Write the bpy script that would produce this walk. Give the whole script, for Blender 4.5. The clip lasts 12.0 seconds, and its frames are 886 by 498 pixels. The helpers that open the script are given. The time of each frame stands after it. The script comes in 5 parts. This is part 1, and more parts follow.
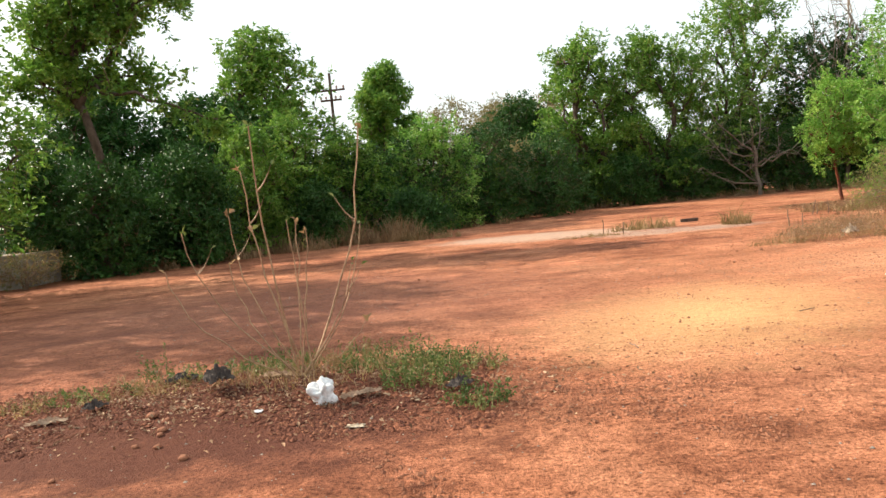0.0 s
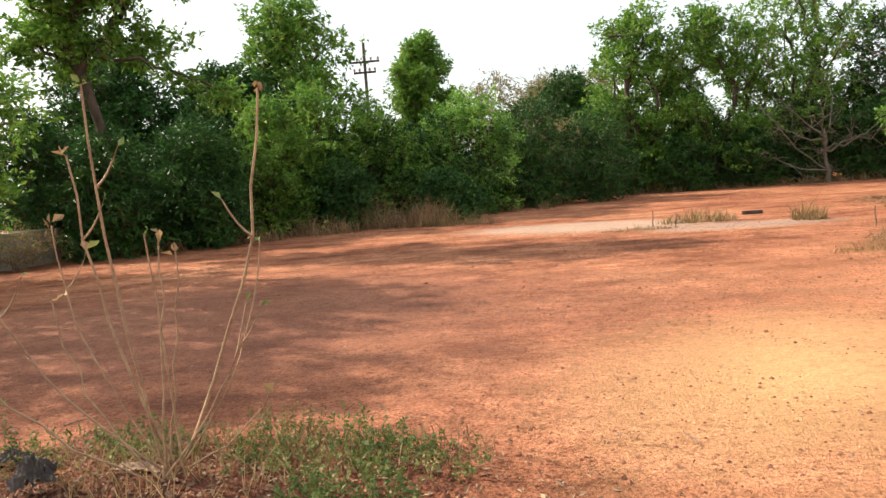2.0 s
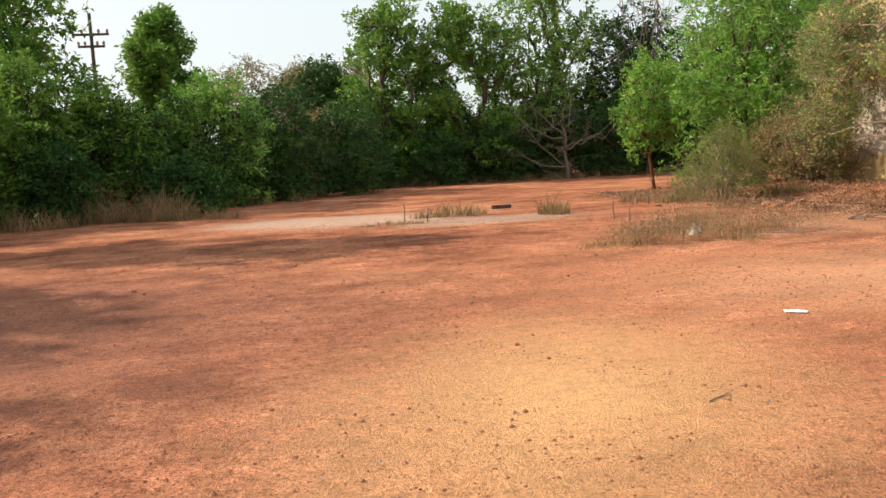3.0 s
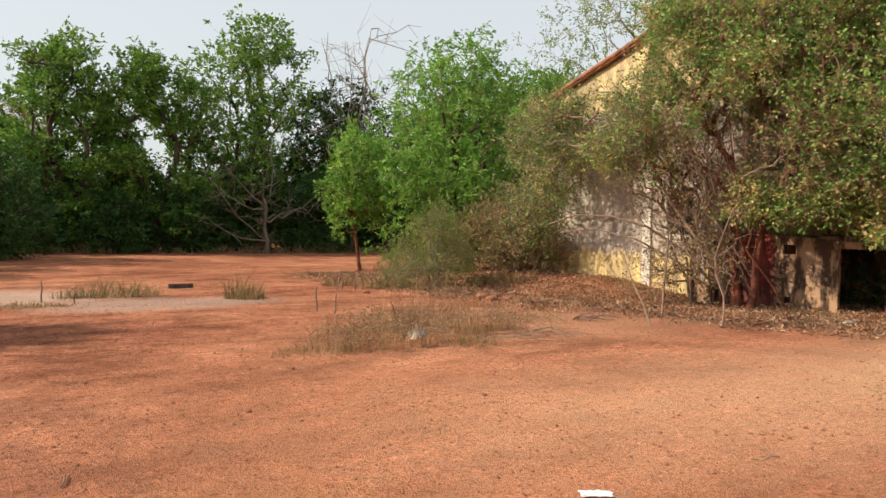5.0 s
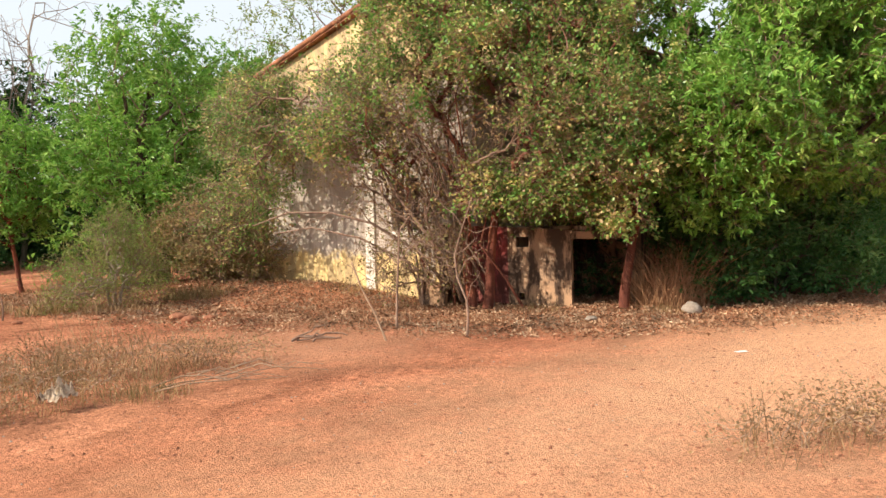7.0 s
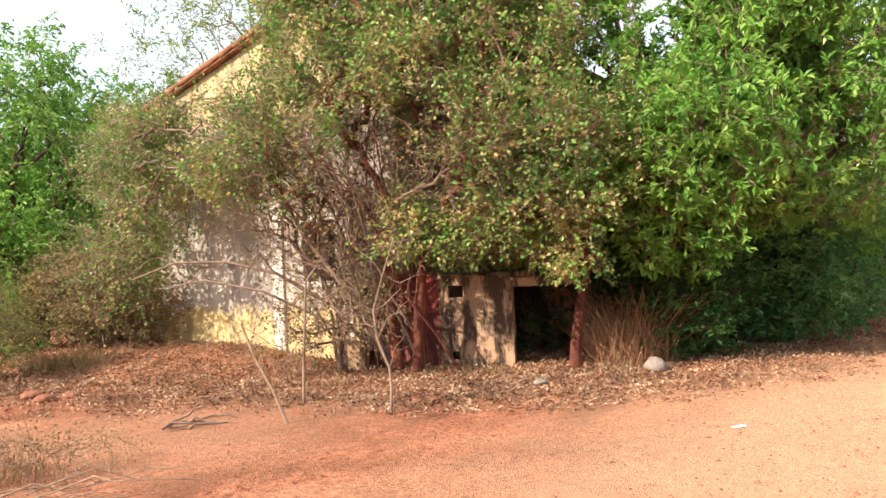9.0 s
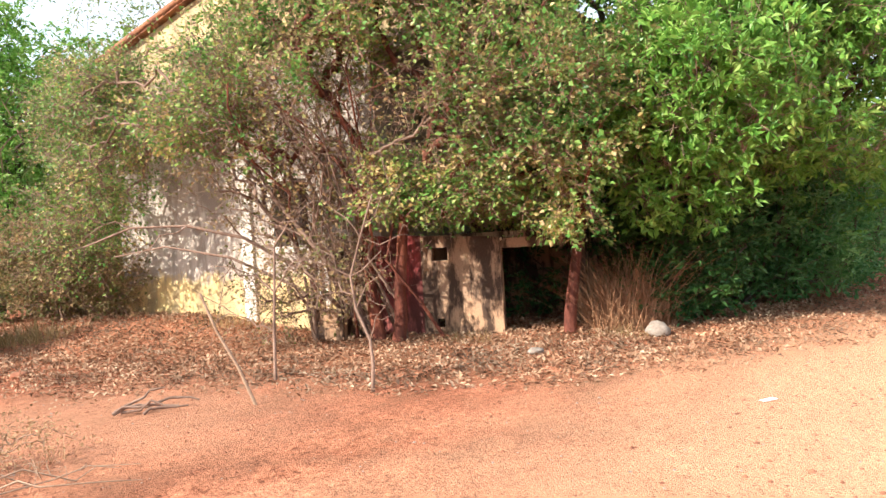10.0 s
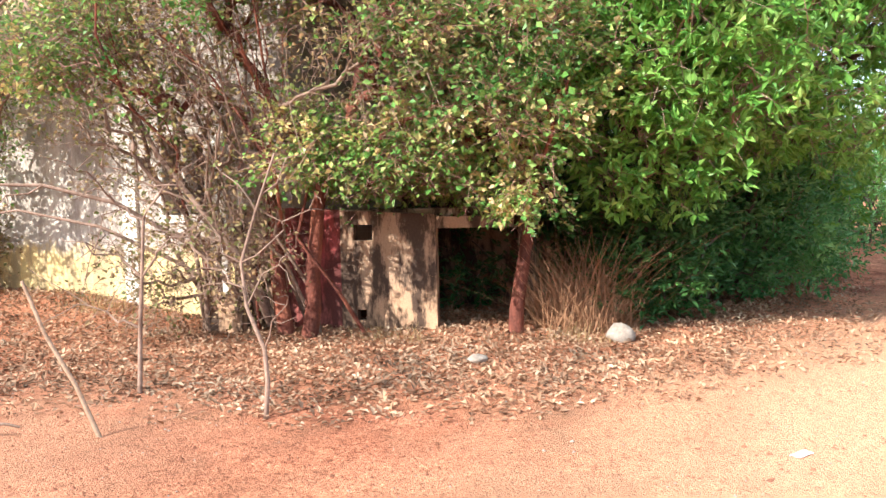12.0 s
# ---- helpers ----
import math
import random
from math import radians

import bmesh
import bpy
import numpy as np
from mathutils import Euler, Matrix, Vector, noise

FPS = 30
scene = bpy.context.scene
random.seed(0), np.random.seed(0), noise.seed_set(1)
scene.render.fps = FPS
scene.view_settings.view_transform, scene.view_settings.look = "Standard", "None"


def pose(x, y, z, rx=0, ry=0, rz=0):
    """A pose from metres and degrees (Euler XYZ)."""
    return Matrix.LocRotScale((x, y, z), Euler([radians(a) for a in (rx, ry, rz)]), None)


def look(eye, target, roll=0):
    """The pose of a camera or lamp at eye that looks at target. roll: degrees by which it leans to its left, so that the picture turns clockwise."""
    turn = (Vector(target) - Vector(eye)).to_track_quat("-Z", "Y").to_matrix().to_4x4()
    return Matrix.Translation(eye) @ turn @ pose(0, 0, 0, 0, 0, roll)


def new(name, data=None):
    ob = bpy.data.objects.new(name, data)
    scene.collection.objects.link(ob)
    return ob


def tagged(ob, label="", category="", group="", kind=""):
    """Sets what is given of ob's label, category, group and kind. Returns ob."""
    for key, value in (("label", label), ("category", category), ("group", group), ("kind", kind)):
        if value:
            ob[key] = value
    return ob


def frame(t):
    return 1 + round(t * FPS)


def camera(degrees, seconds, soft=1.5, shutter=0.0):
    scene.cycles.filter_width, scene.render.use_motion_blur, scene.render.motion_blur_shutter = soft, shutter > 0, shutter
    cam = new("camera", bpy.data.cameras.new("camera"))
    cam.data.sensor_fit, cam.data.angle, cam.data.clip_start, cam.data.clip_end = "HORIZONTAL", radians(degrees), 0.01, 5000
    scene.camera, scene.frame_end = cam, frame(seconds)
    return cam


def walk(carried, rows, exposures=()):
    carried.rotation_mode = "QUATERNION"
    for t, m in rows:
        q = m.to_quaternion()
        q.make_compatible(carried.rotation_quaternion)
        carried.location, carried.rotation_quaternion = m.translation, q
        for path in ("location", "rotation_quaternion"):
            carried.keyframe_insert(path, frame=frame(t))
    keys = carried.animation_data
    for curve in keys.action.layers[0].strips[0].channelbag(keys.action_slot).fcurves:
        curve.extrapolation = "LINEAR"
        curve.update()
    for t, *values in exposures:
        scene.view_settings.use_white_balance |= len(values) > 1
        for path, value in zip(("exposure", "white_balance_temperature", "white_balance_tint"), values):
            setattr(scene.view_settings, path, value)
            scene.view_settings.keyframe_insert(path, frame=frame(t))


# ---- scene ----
import collections

cam = camera(59.0, 12.0)
PATH = [
    (0, (-0.045, -0.561, 1.457), (-0.205, 1.428, 1.325), -5.4),
    (0.5, (0.001, 0.026, 1.455), (-0.172, 2.01, 1.275), -6.2),
    (1, (0.039, 0.706, 1.475), (-0.201, 2.684, 1.304), -6.5),
    (1.5, (0.103, 1.27, 1.554), (-0.228, 3.233, 1.352), -5.3),
    (2, (0.297, 1.887, 1.561), (0.014, 3.858, 1.382), -4.2),
    (2.5, (0.465, 2.594, 1.534), (0.44, 4.583, 1.333), -4.2),
    (3, (0.639, 3.303, 1.472), (0.954, 5.264, 1.238), -3.0),
    (5, (1.678, 6.075, 1.478), (2.706, 7.79, 1.417), 0.8),
    (5.5, (2.064, 6.563, 1.499), (3.337, 8.105, 1.46), 0.2),
    (6, (2.441, 7.127, 1.441), (3.858, 8.537, 1.37), -0.3),
    (6.5, (2.873, 7.543, 1.436), (4.4, 8.831, 1.343), -1.7),
    (7, (3.269, 7.929, 1.446), (4.834, 9.172, 1.384), -1.4),
    (7.5, (3.698, 8.23, 1.44), (5.363, 9.337, 1.422), -1.2),
    (9.5, (5.268, 9.326, 1.438), (6.943, 10.417, 1.494), -3.0),
    (10, (5.621, 9.607, 1.395), (7.324, 10.655, 1.355), -3.6),
    (10.5, (6.033, 9.887, 1.439), (7.785, 10.85, 1.401), -2.3),
    (11, (6.394, 10.186, 1.446), (8.18, 11.082, 1.532), 1.0),
    (11.5, (6.688, 10.354, 1.472), (8.501, 11.198, 1.478), -0.0),
    (12, (7.129, 10.54, 1.43), (8.922, 11.418, 1.313), -1.2),
]
walk(cam, [(t, look(eye, target, roll)) for t, eye, target, roll in PATH],
     [(0, 0.74, 6450, 9), (0.5, 0.99, 6400, 9), (1, 0.69, 6450, 9), (1.5, 0.83, 6400, 9), (2.5, 0.56, 6500, 10), (5, 0.2, 6500, 12), (5.5, 0.49, 6450, 11), (6, 0.33, 6550, 13), (6.5, 0.85, 6450, 10), (7, 0.53, 6400, 13), (7.5, 0.61, 6400, 13), (9.5, 0.96, 6000, 14), (10.5, 1.21, 5700, 12), (12, 1.36, 5450, 10)])

# ---- world and light ----
SUN_EL, SUN_TO = radians(35), Vector((-0.9, 0.42, 0))
world = bpy.data.worlds.new("sky")
scene.world = world
world.use_nodes = True
wn = world.node_tree.nodes
sky = wn.new("ShaderNodeTexSky")
sky.sky_type, sky.sun_disc = "NISHITA", False
sky.sun_elevation, sky.sun_rotation = SUN_EL, math.atan2(SUN_TO.x, SUN_TO.y)
sky.air_density, sky.dust_density, sky.ozone_density = 1.0, 4.0, 1.0
wn["Background"].inputs[1].default_value = 0.120
haze = wn.new("ShaderNodeMix")  # thick white dust haze over the sky
haze.data_type = "RGBA"
haze.inputs[0].default_value, haze.inputs[7].default_value = 0.7, (6.6, 7.0, 6.9, 1)
world.node_tree.links.new(sky.outputs[0], haze.inputs[6])
world.node_tree.links.new(haze.outputs[2], wn["Background"].inputs[0])
sun = new("sun", bpy.data.lights.new("sun", "SUN"))
sun.data.energy, sun.data.angle, sun.data.color = 5.0, radians(0.7), (1.0, 0.87, 0.68)
way_to_sun = SUN_TO.normalized() * math.cos(SUN_EL) + Vector((0, 0, math.sin(SUN_EL)))
sun.matrix_world = look((0, 0, 30), Vector((0, 0, 30)) - way_to_sun)


# ---- materials ----
def material(name, rough=0.8):
    m = bpy.data.materials.new(name)
    m.use_nodes = True
    nt = m.node_tree
    b = nt.nodes["Principled BSDF"]
    b.inputs["Roughness"].default_value = rough
    b.inputs["Specular IOR Level"].default_value = 0.25
    return m, nt, b


def place_noise(nt, scale, detail=4, rough=0.6, stretch=None):
    tc = nt.nodes.new("ShaderNodeTexCoord")
    n = nt.nodes.new("ShaderNodeTexNoise")
    n.inputs["Scale"].default_value, n.inputs["Detail"].default_value, n.inputs["Roughness"].default_value = scale, detail, rough
    if stretch:
        mp = nt.nodes.new("ShaderNodeMapping")
        mp.inputs["Scale"].default_value = stretch
        nt.links.new(tc.outputs["Object"], mp.inputs[0])
        nt.links.new(mp.outputs[0], n.inputs["Vector"])
    else:
        nt.links.new(tc.outputs["Object"], n.inputs["Vector"])
    return n


def ramp(nt, source, stops):
    r = nt.nodes.new("ShaderNodeValToRGB")
    el = r.color_ramp.elements
    while len(el) < len(stops):
        el.new(0.5)
    for e, (p, c) in zip(el, stops):
        e.position, e.color = p, (*c, 1)
    nt.links.new(source, r.inputs[0])
    return r


def mixed(nt, a, b, fac, blend="MIX"):
    m = nt.nodes.new("ShaderNodeMix")
    m.data_type, m.blend_type = "RGBA", blend
    for sock, v in ((m.inputs[6], a), (m.inputs[7], b), (m.inputs[0], fac)):
        if isinstance(v, (int, float)):
            sock.default_value = v
        elif isinstance(v, tuple):
            sock.default_value = (*v, 1)
        else:
            nt.links.new(v, sock)
    return m.outputs[2]


def relief(nt, b, source, strength, distance):
    bp = nt.nodes.new("ShaderNodeBump")
    bp.inputs["Strength"].default_value, bp.inputs["Distance"].default_value = strength, distance
    nt.links.new(source, bp.inputs["Height"])
    nt.links.new(bp.outputs[0], b.inputs["Normal"])


def mottled(name, stops, scale=8, rough=0.85, fine=60, bump=0.4, dist=0.01, stretch=None):
    m, nt, b = material(name, rough)
    n = place_noise(nt, scale, 6, 0.65, stretch)
    r = ramp(nt, n.outputs[0], stops)
    n2 = place_noise(nt, fine, 3)
    r2 = ramp(nt, n2.outputs[0], [(0.3, (0.7, 0.7, 0.7)), (0.7, (1.2, 1.2, 1.2))])
    nt.links.new(mixed(nt, r.outputs[0], r2.outputs[0], 0.8, "MULTIPLY"), b.inputs["Base Color"])
    relief(nt, b, n2.outputs[0], bump, dist)
    return m


def leaf_material(name, stops, through_light=0.4, rough=0.5):
    m, nt, b = material(name, rough)
    geo = nt.nodes.new("ShaderNodeNewGeometry")
    drift = place_noise(nt, 1.7, 3)
    span = nt.nodes.new("ShaderNodeMapRange")  # hue drifts from bough to bough
    span.inputs[1].default_value, span.inputs[2].default_value, span.inputs[3].default_value, span.inputs[4].default_value = 0.3, 0.7, -0.08, 0.53
    nt.links.new(drift.outputs[0], span.inputs[0])
    both = nt.nodes.new("ShaderNodeMath")
    both.operation = "MULTIPLY_ADD"
    both.inputs[1].default_value = 0.55
    nt.links.new(geo.outputs["Random Per Island"], both.inputs[0])
    nt.links.new(span.outputs[0], both.inputs[2])
    r = ramp(nt, both.outputs[0], stops)
    n = place_noise(nt, 0.9, 2)
    r2 = ramp(nt, n.outputs[0], [(0.3, (0.65, 0.72, 0.7)), (0.7, (1.2, 1.15, 1.0))])
    col = mixed(nt, r.outputs[0], r2.outputs[0], 1.0, "MULTIPLY")
    nt.links.new(col, b.inputs["Base Color"])
    t = nt.nodes.new("ShaderNodeBsdfTranslucent")
    nt.links.new(col, t.inputs[0])
    mx = nt.nodes.new("ShaderNodeMixShader")
    mx.inputs[0].default_value = through_light
    nt.links.new(b.outputs[0], mx.inputs[1])
    nt.links.new(t.outputs[0], mx.inputs[2])
    nt.links.new(mx.outputs[0], nt.nodes["Material Output"].inputs[0])
    return m


LEAF_GREEN = leaf_material("leaf_green", [(0, (0.06, 0.16, 0.025)), (0.5, (0.16, 0.31, 0.05)), (0.9, (0.29, 0.43, 0.09)), (1, (0.40, 0.44, 0.14))], 0.34, 0.45)
LEAF_BRIGHT = leaf_material("leaf_bright", [(0, (0.09, 0.24, 0.035)), (0.5, (0.21, 0.41, 0.075)), (1, (0.42, 0.57, 0.17))], 0.4, 0.36)
# leaf green darkened to stand in for shade among the foliage
LEAF_SHADED = leaf_material("leaf_shaded", [(0, (0.02, 0.065, 0.014)), (0.6, (0.05, 0.13, 0.03)), (1, (0.10, 0.20, 0.05))], 0.15)
LEAF_MID = leaf_material("leaf_mid", [(0, (0.05, 0.15, 0.045)), (0.5, (0.12, 0.28, 0.085)), (1, (0.27, 0.43, 0.16))], 0.34, 0.36)
LEAF_VINE = leaf_material("leaf_vine", [(0, (0.05, 0.14, 0.03)), (0.4, (0.16, 0.33, 0.07)), (0.62, (0.36, 0.46, 0.14)), (0.78, (0.54, 0.40, 0.17)), (1, (0.62, 0.48, 0.34))], 0.32, 0.34)
LEAF_DRY = leaf_material("leaf_dry", [(0, (0.13, 0.09, 0.04)), (0.35, (0.20, 0.21, 0.075)), (0.6, (0.34, 0.23, 0.12)), (1, (0.52, 0.38, 0.24))], 0.3, 0.7)
LEAF_OLIVE = leaf_material("leaf_olive", [(0, (0.16, 0.15, 0.07)), (0.5, (0.26, 0.22, 0.11)), (1, (0.34, 0.28, 0.16))], 0.3, 0.7)
LEAF_FINE = leaf_material("leaf_feathery", [(0, (0.15, 0.23, 0.05)), (0.5, (0.26, 0.34, 0.08)), (1, (0.42, 0.42, 0.16))], 0.4)
LITTER = leaf_material("leaf_litter", [(0, (0.11, 0.055, 0.035)), (0.4, (0.27, 0.15, 0.095)), (0.75, (0.44, 0.28, 0.19)), (1, (0.62, 0.46, 0.34))], 0.1, 0.8)
GRASS_DRY = leaf_material("grass_dry", [(0, (0.17, 0.09, 0.05)), (0.5, (0.32, 0.20, 0.11)), (1, (0.52, 0.38, 0.25))], 0.3, 0.7)
GRASS_MIX = leaf_material("grass_mixed", [(0, (0.16, 0.10, 0.05)), (0.3, (0.25, 0.18, 0.08)), (0.6, (0.34, 0.23, 0.12)), (1, (0.50, 0.38, 0.24))], 0.3, 0.7)
WEED = leaf_material("weed_green", [(0, (0.055, 0.10, 0.025)), (0.45, (0.13, 0.19, 0.055)), (0.7, (0.24, 0.26, 0.10)), (1, (0.44, 0.36, 0.20))], 0.3)
BARK = mottled("bark_dark", [(0.3, (0.05, 0.035, 0.025)), (0.7, (0.15, 0.11, 0.08))], 6, 0.9, 40, 0.8, 0.02, (1, 1, 0.25))
BARK_RED = mottled("bark_red", [(0.3, (0.06, 0.022, 0.016)), (0.5, (0.17, 0.055, 0.035)), (0.7, (0.34, 0.12, 0.065))], 5, 0.9, 40, 0.8, 0.02, (1, 1, 0.3))
BARK_GREY = mottled("bark_grey", [(0.3, (0.22, 0.17, 0.13)), (0.7, (0.42, 0.35, 0.28))], 8, 0.9, 50, 0.6, 0.01, (1, 1, 0.3))
TWIG = mottled("twig_brown", [(0.3, (0.14, 0.085, 0.06)), (0.7, (0.34, 0.23, 0.17))], 5, 0.9, 50)
TWIG_RED = mottled("twig_red_brown", [(0.3, (0.20, 0.10, 0.075)), (0.7, (0.42, 0.25, 0.19))], 5, 0.9, 50)
STEM = mottled("stem_green_brown", [(0.3, (0.26, 0.14, 0.085)), (0.7, (0.46, 0.32, 0.19))], 5, 0.6, 50, 0.3, 0.003)
STICK = mottled("bare_stick", [(0.3, (0.27, 0.17, 0.11)), (0.7, (0.45, 0.32, 0.22))], 8, 0.9, 60)
PLASTIC = mottled("white_plastic", [(0.3, (0.72, 0.72, 0.72)), (0.7, (0.85, 0.85, 0.85))], 9, 0.35, 40, 0.2, 0.004)
CLOTH = mottled("dark_cloth", [(0.3, (0.03, 0.025, 0.025)), (0.6, (0.09, 0.07, 0.06)), (0.75, (0.32, 0.26, 0.2))], 14, 0.9, 80)
CARD = mottled("pale_card", [(0.35, (0.16, 0.11, 0.08)), (0.5, (0.45, 0.35, 0.25)), (0.7, (0.62, 0.52, 0.4))], 14, 0.9, 80)
STONE = mottled("pale_stone", [(0.3, (0.22, 0.17, 0.13)), (0.7, (0.38, 0.33, 0.28))], 8, 0.9, 50)
CLAY = mottled("red_clay", [(0.3, (0.17, 0.06, 0.035)), (0.7, (0.40, 0.18, 0.10))], 8, 0.95, 50)
TILE = mottled("roof_tile", [(0.35, (0.16, 0.07, 0.045)), (0.65, (0.42, 0.18, 0.09))], 4, 0.85, 40)
WOOD = mottled("weathered_timber", [(0.3, (0.05, 0.035, 0.03)), (0.7, (0.14, 0.10, 0.08))], 10, 0.9, 60, 0.4, 0.01, (1, 1, 0.15))
CONCRETE = mottled("old_concrete", [(0.3, (0.30, 0.28, 0.25)), (0.7, (0.52, 0.48, 0.43))], 4, 0.9, 60)
IRON = mottled("rusty_iron", [(0.3, (0.06, 0.04, 0.035)), (0.7, (0.14, 0.09, 0.07))], 6, 0.6, 50)
PORCELAIN = mottled("porcelain", [(0.3, (0.3, 0.2, 0.16)), (0.7, (0.4, 0.3, 0.25))], 6, 0.25, 50, 0.05)
WHITE_PAINT = mottled("flaking_white_paint", [(0.35, (0.45, 0.38, 0.3)), (0.5, (0.72, 0.68, 0.6))], 6, 0.85, 50)


def soil_material():
    m, nt, b = material("laterite_soil", 0.95)
    b.inputs["Specular IOR Level"].default_value = 0.1
    big = place_noise(nt, 0.22, 5, 0.6)
    mid = place_noise(nt, 2.2, 6, 0.7)
    fine = place_noise(nt, 38, 5, 0.7)
    base = ramp(nt, big.outputs[0], [(0.36, (0.29, 0.105, 0.057)), (0.5, (0.41, 0.16, 0.085)), (0.64, (0.48, 0.21, 0.115))])
    r2 = ramp(nt, mid.outputs[0], [(0.33, (0.55, 0.5, 0.48)), (0.46, (0.95, 0.95, 0.95)), (0.55, (1.05, 1.05, 1.05)), (0.68, (1.4, 1.43, 1.46))])
    c = mixed(nt, base.outputs[0], r2.outputs[0], 0.9, "MULTIPLY")
    r3 = ramp(nt, fine.outputs[0], [(0.36, (0.4, 0.34, 0.32)), (0.46, (0.92, 0.92, 0.92)), (0.54, (1.05, 1.05, 1.05)), (0.66, (1.45, 1.45, 1.45))])
    c = mixed(nt, c, r3.outputs[0], 0.85, "MULTIPLY")
    crumb = place_noise(nt, 11, 6, 0.75)
    r4 = ramp(nt, crumb.outputs[0], [(0.36, (0.5, 0.45, 0.43)), (0.46, (0.97, 0.97, 0.97)), (0.56, (1.03, 1.03, 1.03)), (0.66, (1.35, 1.38, 1.4))])
    c = mixed(nt, c, r4.outputs[0], 0.85, "MULTIPLY")
    wide = place_noise(nt, 0.75, 5, 0.7, (0.8, 1.3, 1))
    r5 = ramp(nt, wide.outputs[0], [(0.36, (0.5, 0.46, 0.46)), (0.48, (0.97, 0.97, 0.97)), (0.64, (1.35, 1.4, 1.44))])
    c = mixed(nt, c, r5.outputs[0], 0.85, "MULTIPLY")
    # pale ash-grey patch of washed gravel and two trodden pale streaks
    tc = nt.nodes.new("ShaderNodeTexCoord")

    def patch(x, y, sx, sy, turn, colour, col, amount, lo=0.75, hi=1.1):
        mp = nt.nodes.new("ShaderNodeMapping")
        mp.vector_type = "TEXTURE"
        mp.inputs["Location"].default_value, mp.inputs["Rotation"].default_value, mp.inputs["Scale"].default_value = (x, y, 0), (0, 0, turn), (sx, sy, 50)
        nt.links.new(tc.outputs["Object"], mp.inputs[0])
        ln = nt.nodes.new("ShaderNodeVectorMath")
        ln.operation = "LENGTH"
        nt.links.new(mp.outputs[0], ln.inputs[0])
        ad = nt.nodes.new("ShaderNodeMath")
        ad.operation = "MULTIPLY_ADD"
        nt.links.new(mid.outputs[0], ad.inputs[0])
        ad.inputs[1].default_value = 0.9
        nt.links.new(ln.outputs["Value"], ad.inputs[2])
        mr = nt.nodes.new("ShaderNodeMapRange")
        mr.inputs[1].default_value, mr.inputs[2].default_value, mr.inputs[3].default_value, mr.inputs[4].default_value = lo + 0.35, hi + 0.45, amount, 0
        nt.links.new(ad.outputs[0], mr.inputs[0])
        return mixed(nt, col, colour, mr.outputs[0])

    c = patch(1.2, 23.0, 3.6, 2.0, -0.25, (0.55, 0.42, 0.33), c, 0.65)
    c = patch(4.6, 20.6, 2.4, 1.1, 0.1, (0.42, 0.31, 0.25), c, 0.7)
    c = patch(4.2, 10.5, 3.4, 5.5, -0.3, (0.64, 0.285, 0.15), c, 0.36, 0.4, 1.2)
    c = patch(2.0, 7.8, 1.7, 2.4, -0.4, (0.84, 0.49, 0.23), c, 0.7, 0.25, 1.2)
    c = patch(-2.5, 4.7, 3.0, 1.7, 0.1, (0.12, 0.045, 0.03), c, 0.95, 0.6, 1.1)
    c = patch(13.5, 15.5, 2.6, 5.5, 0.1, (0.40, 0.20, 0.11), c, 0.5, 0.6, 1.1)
    c = patch(9.6, 15.6, 2.4, 2.4, 0.1, (0.56, 0.29, 0.17), c, 0.6, 0.5, 1.15)
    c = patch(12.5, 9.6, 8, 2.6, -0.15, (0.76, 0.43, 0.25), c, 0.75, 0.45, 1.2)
    # broad dark patch: shade of the left trees put into the soil colour
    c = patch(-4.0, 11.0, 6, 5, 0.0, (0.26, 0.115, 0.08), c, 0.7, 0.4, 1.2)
    c = mixed(nt, c, r3.outputs[0], 0.25, "MULTIPLY")
    c = mixed(nt, c, r4.outputs[0], 0.35, "MULTIPLY")
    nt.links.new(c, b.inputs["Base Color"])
    grit = nt.nodes.new("ShaderNodeTexVoronoi")
    grit.inputs["Scale"].default_value = 75
    nt.links.new(tc.outputs["Object"], grit.inputs["Vector"])
    h = nt.nodes.new("ShaderNodeMath")
    h.operation = "MULTIPLY_ADD"
    nt.links.new(grit.outputs["Distance"], h.inputs[0])
    h.inputs[1].default_value = -0.25
    nt.links.new(fine.outputs[0], h.inputs[2])
    relief(nt, b, h.outputs[0], 1.0, 0.035)
    return m


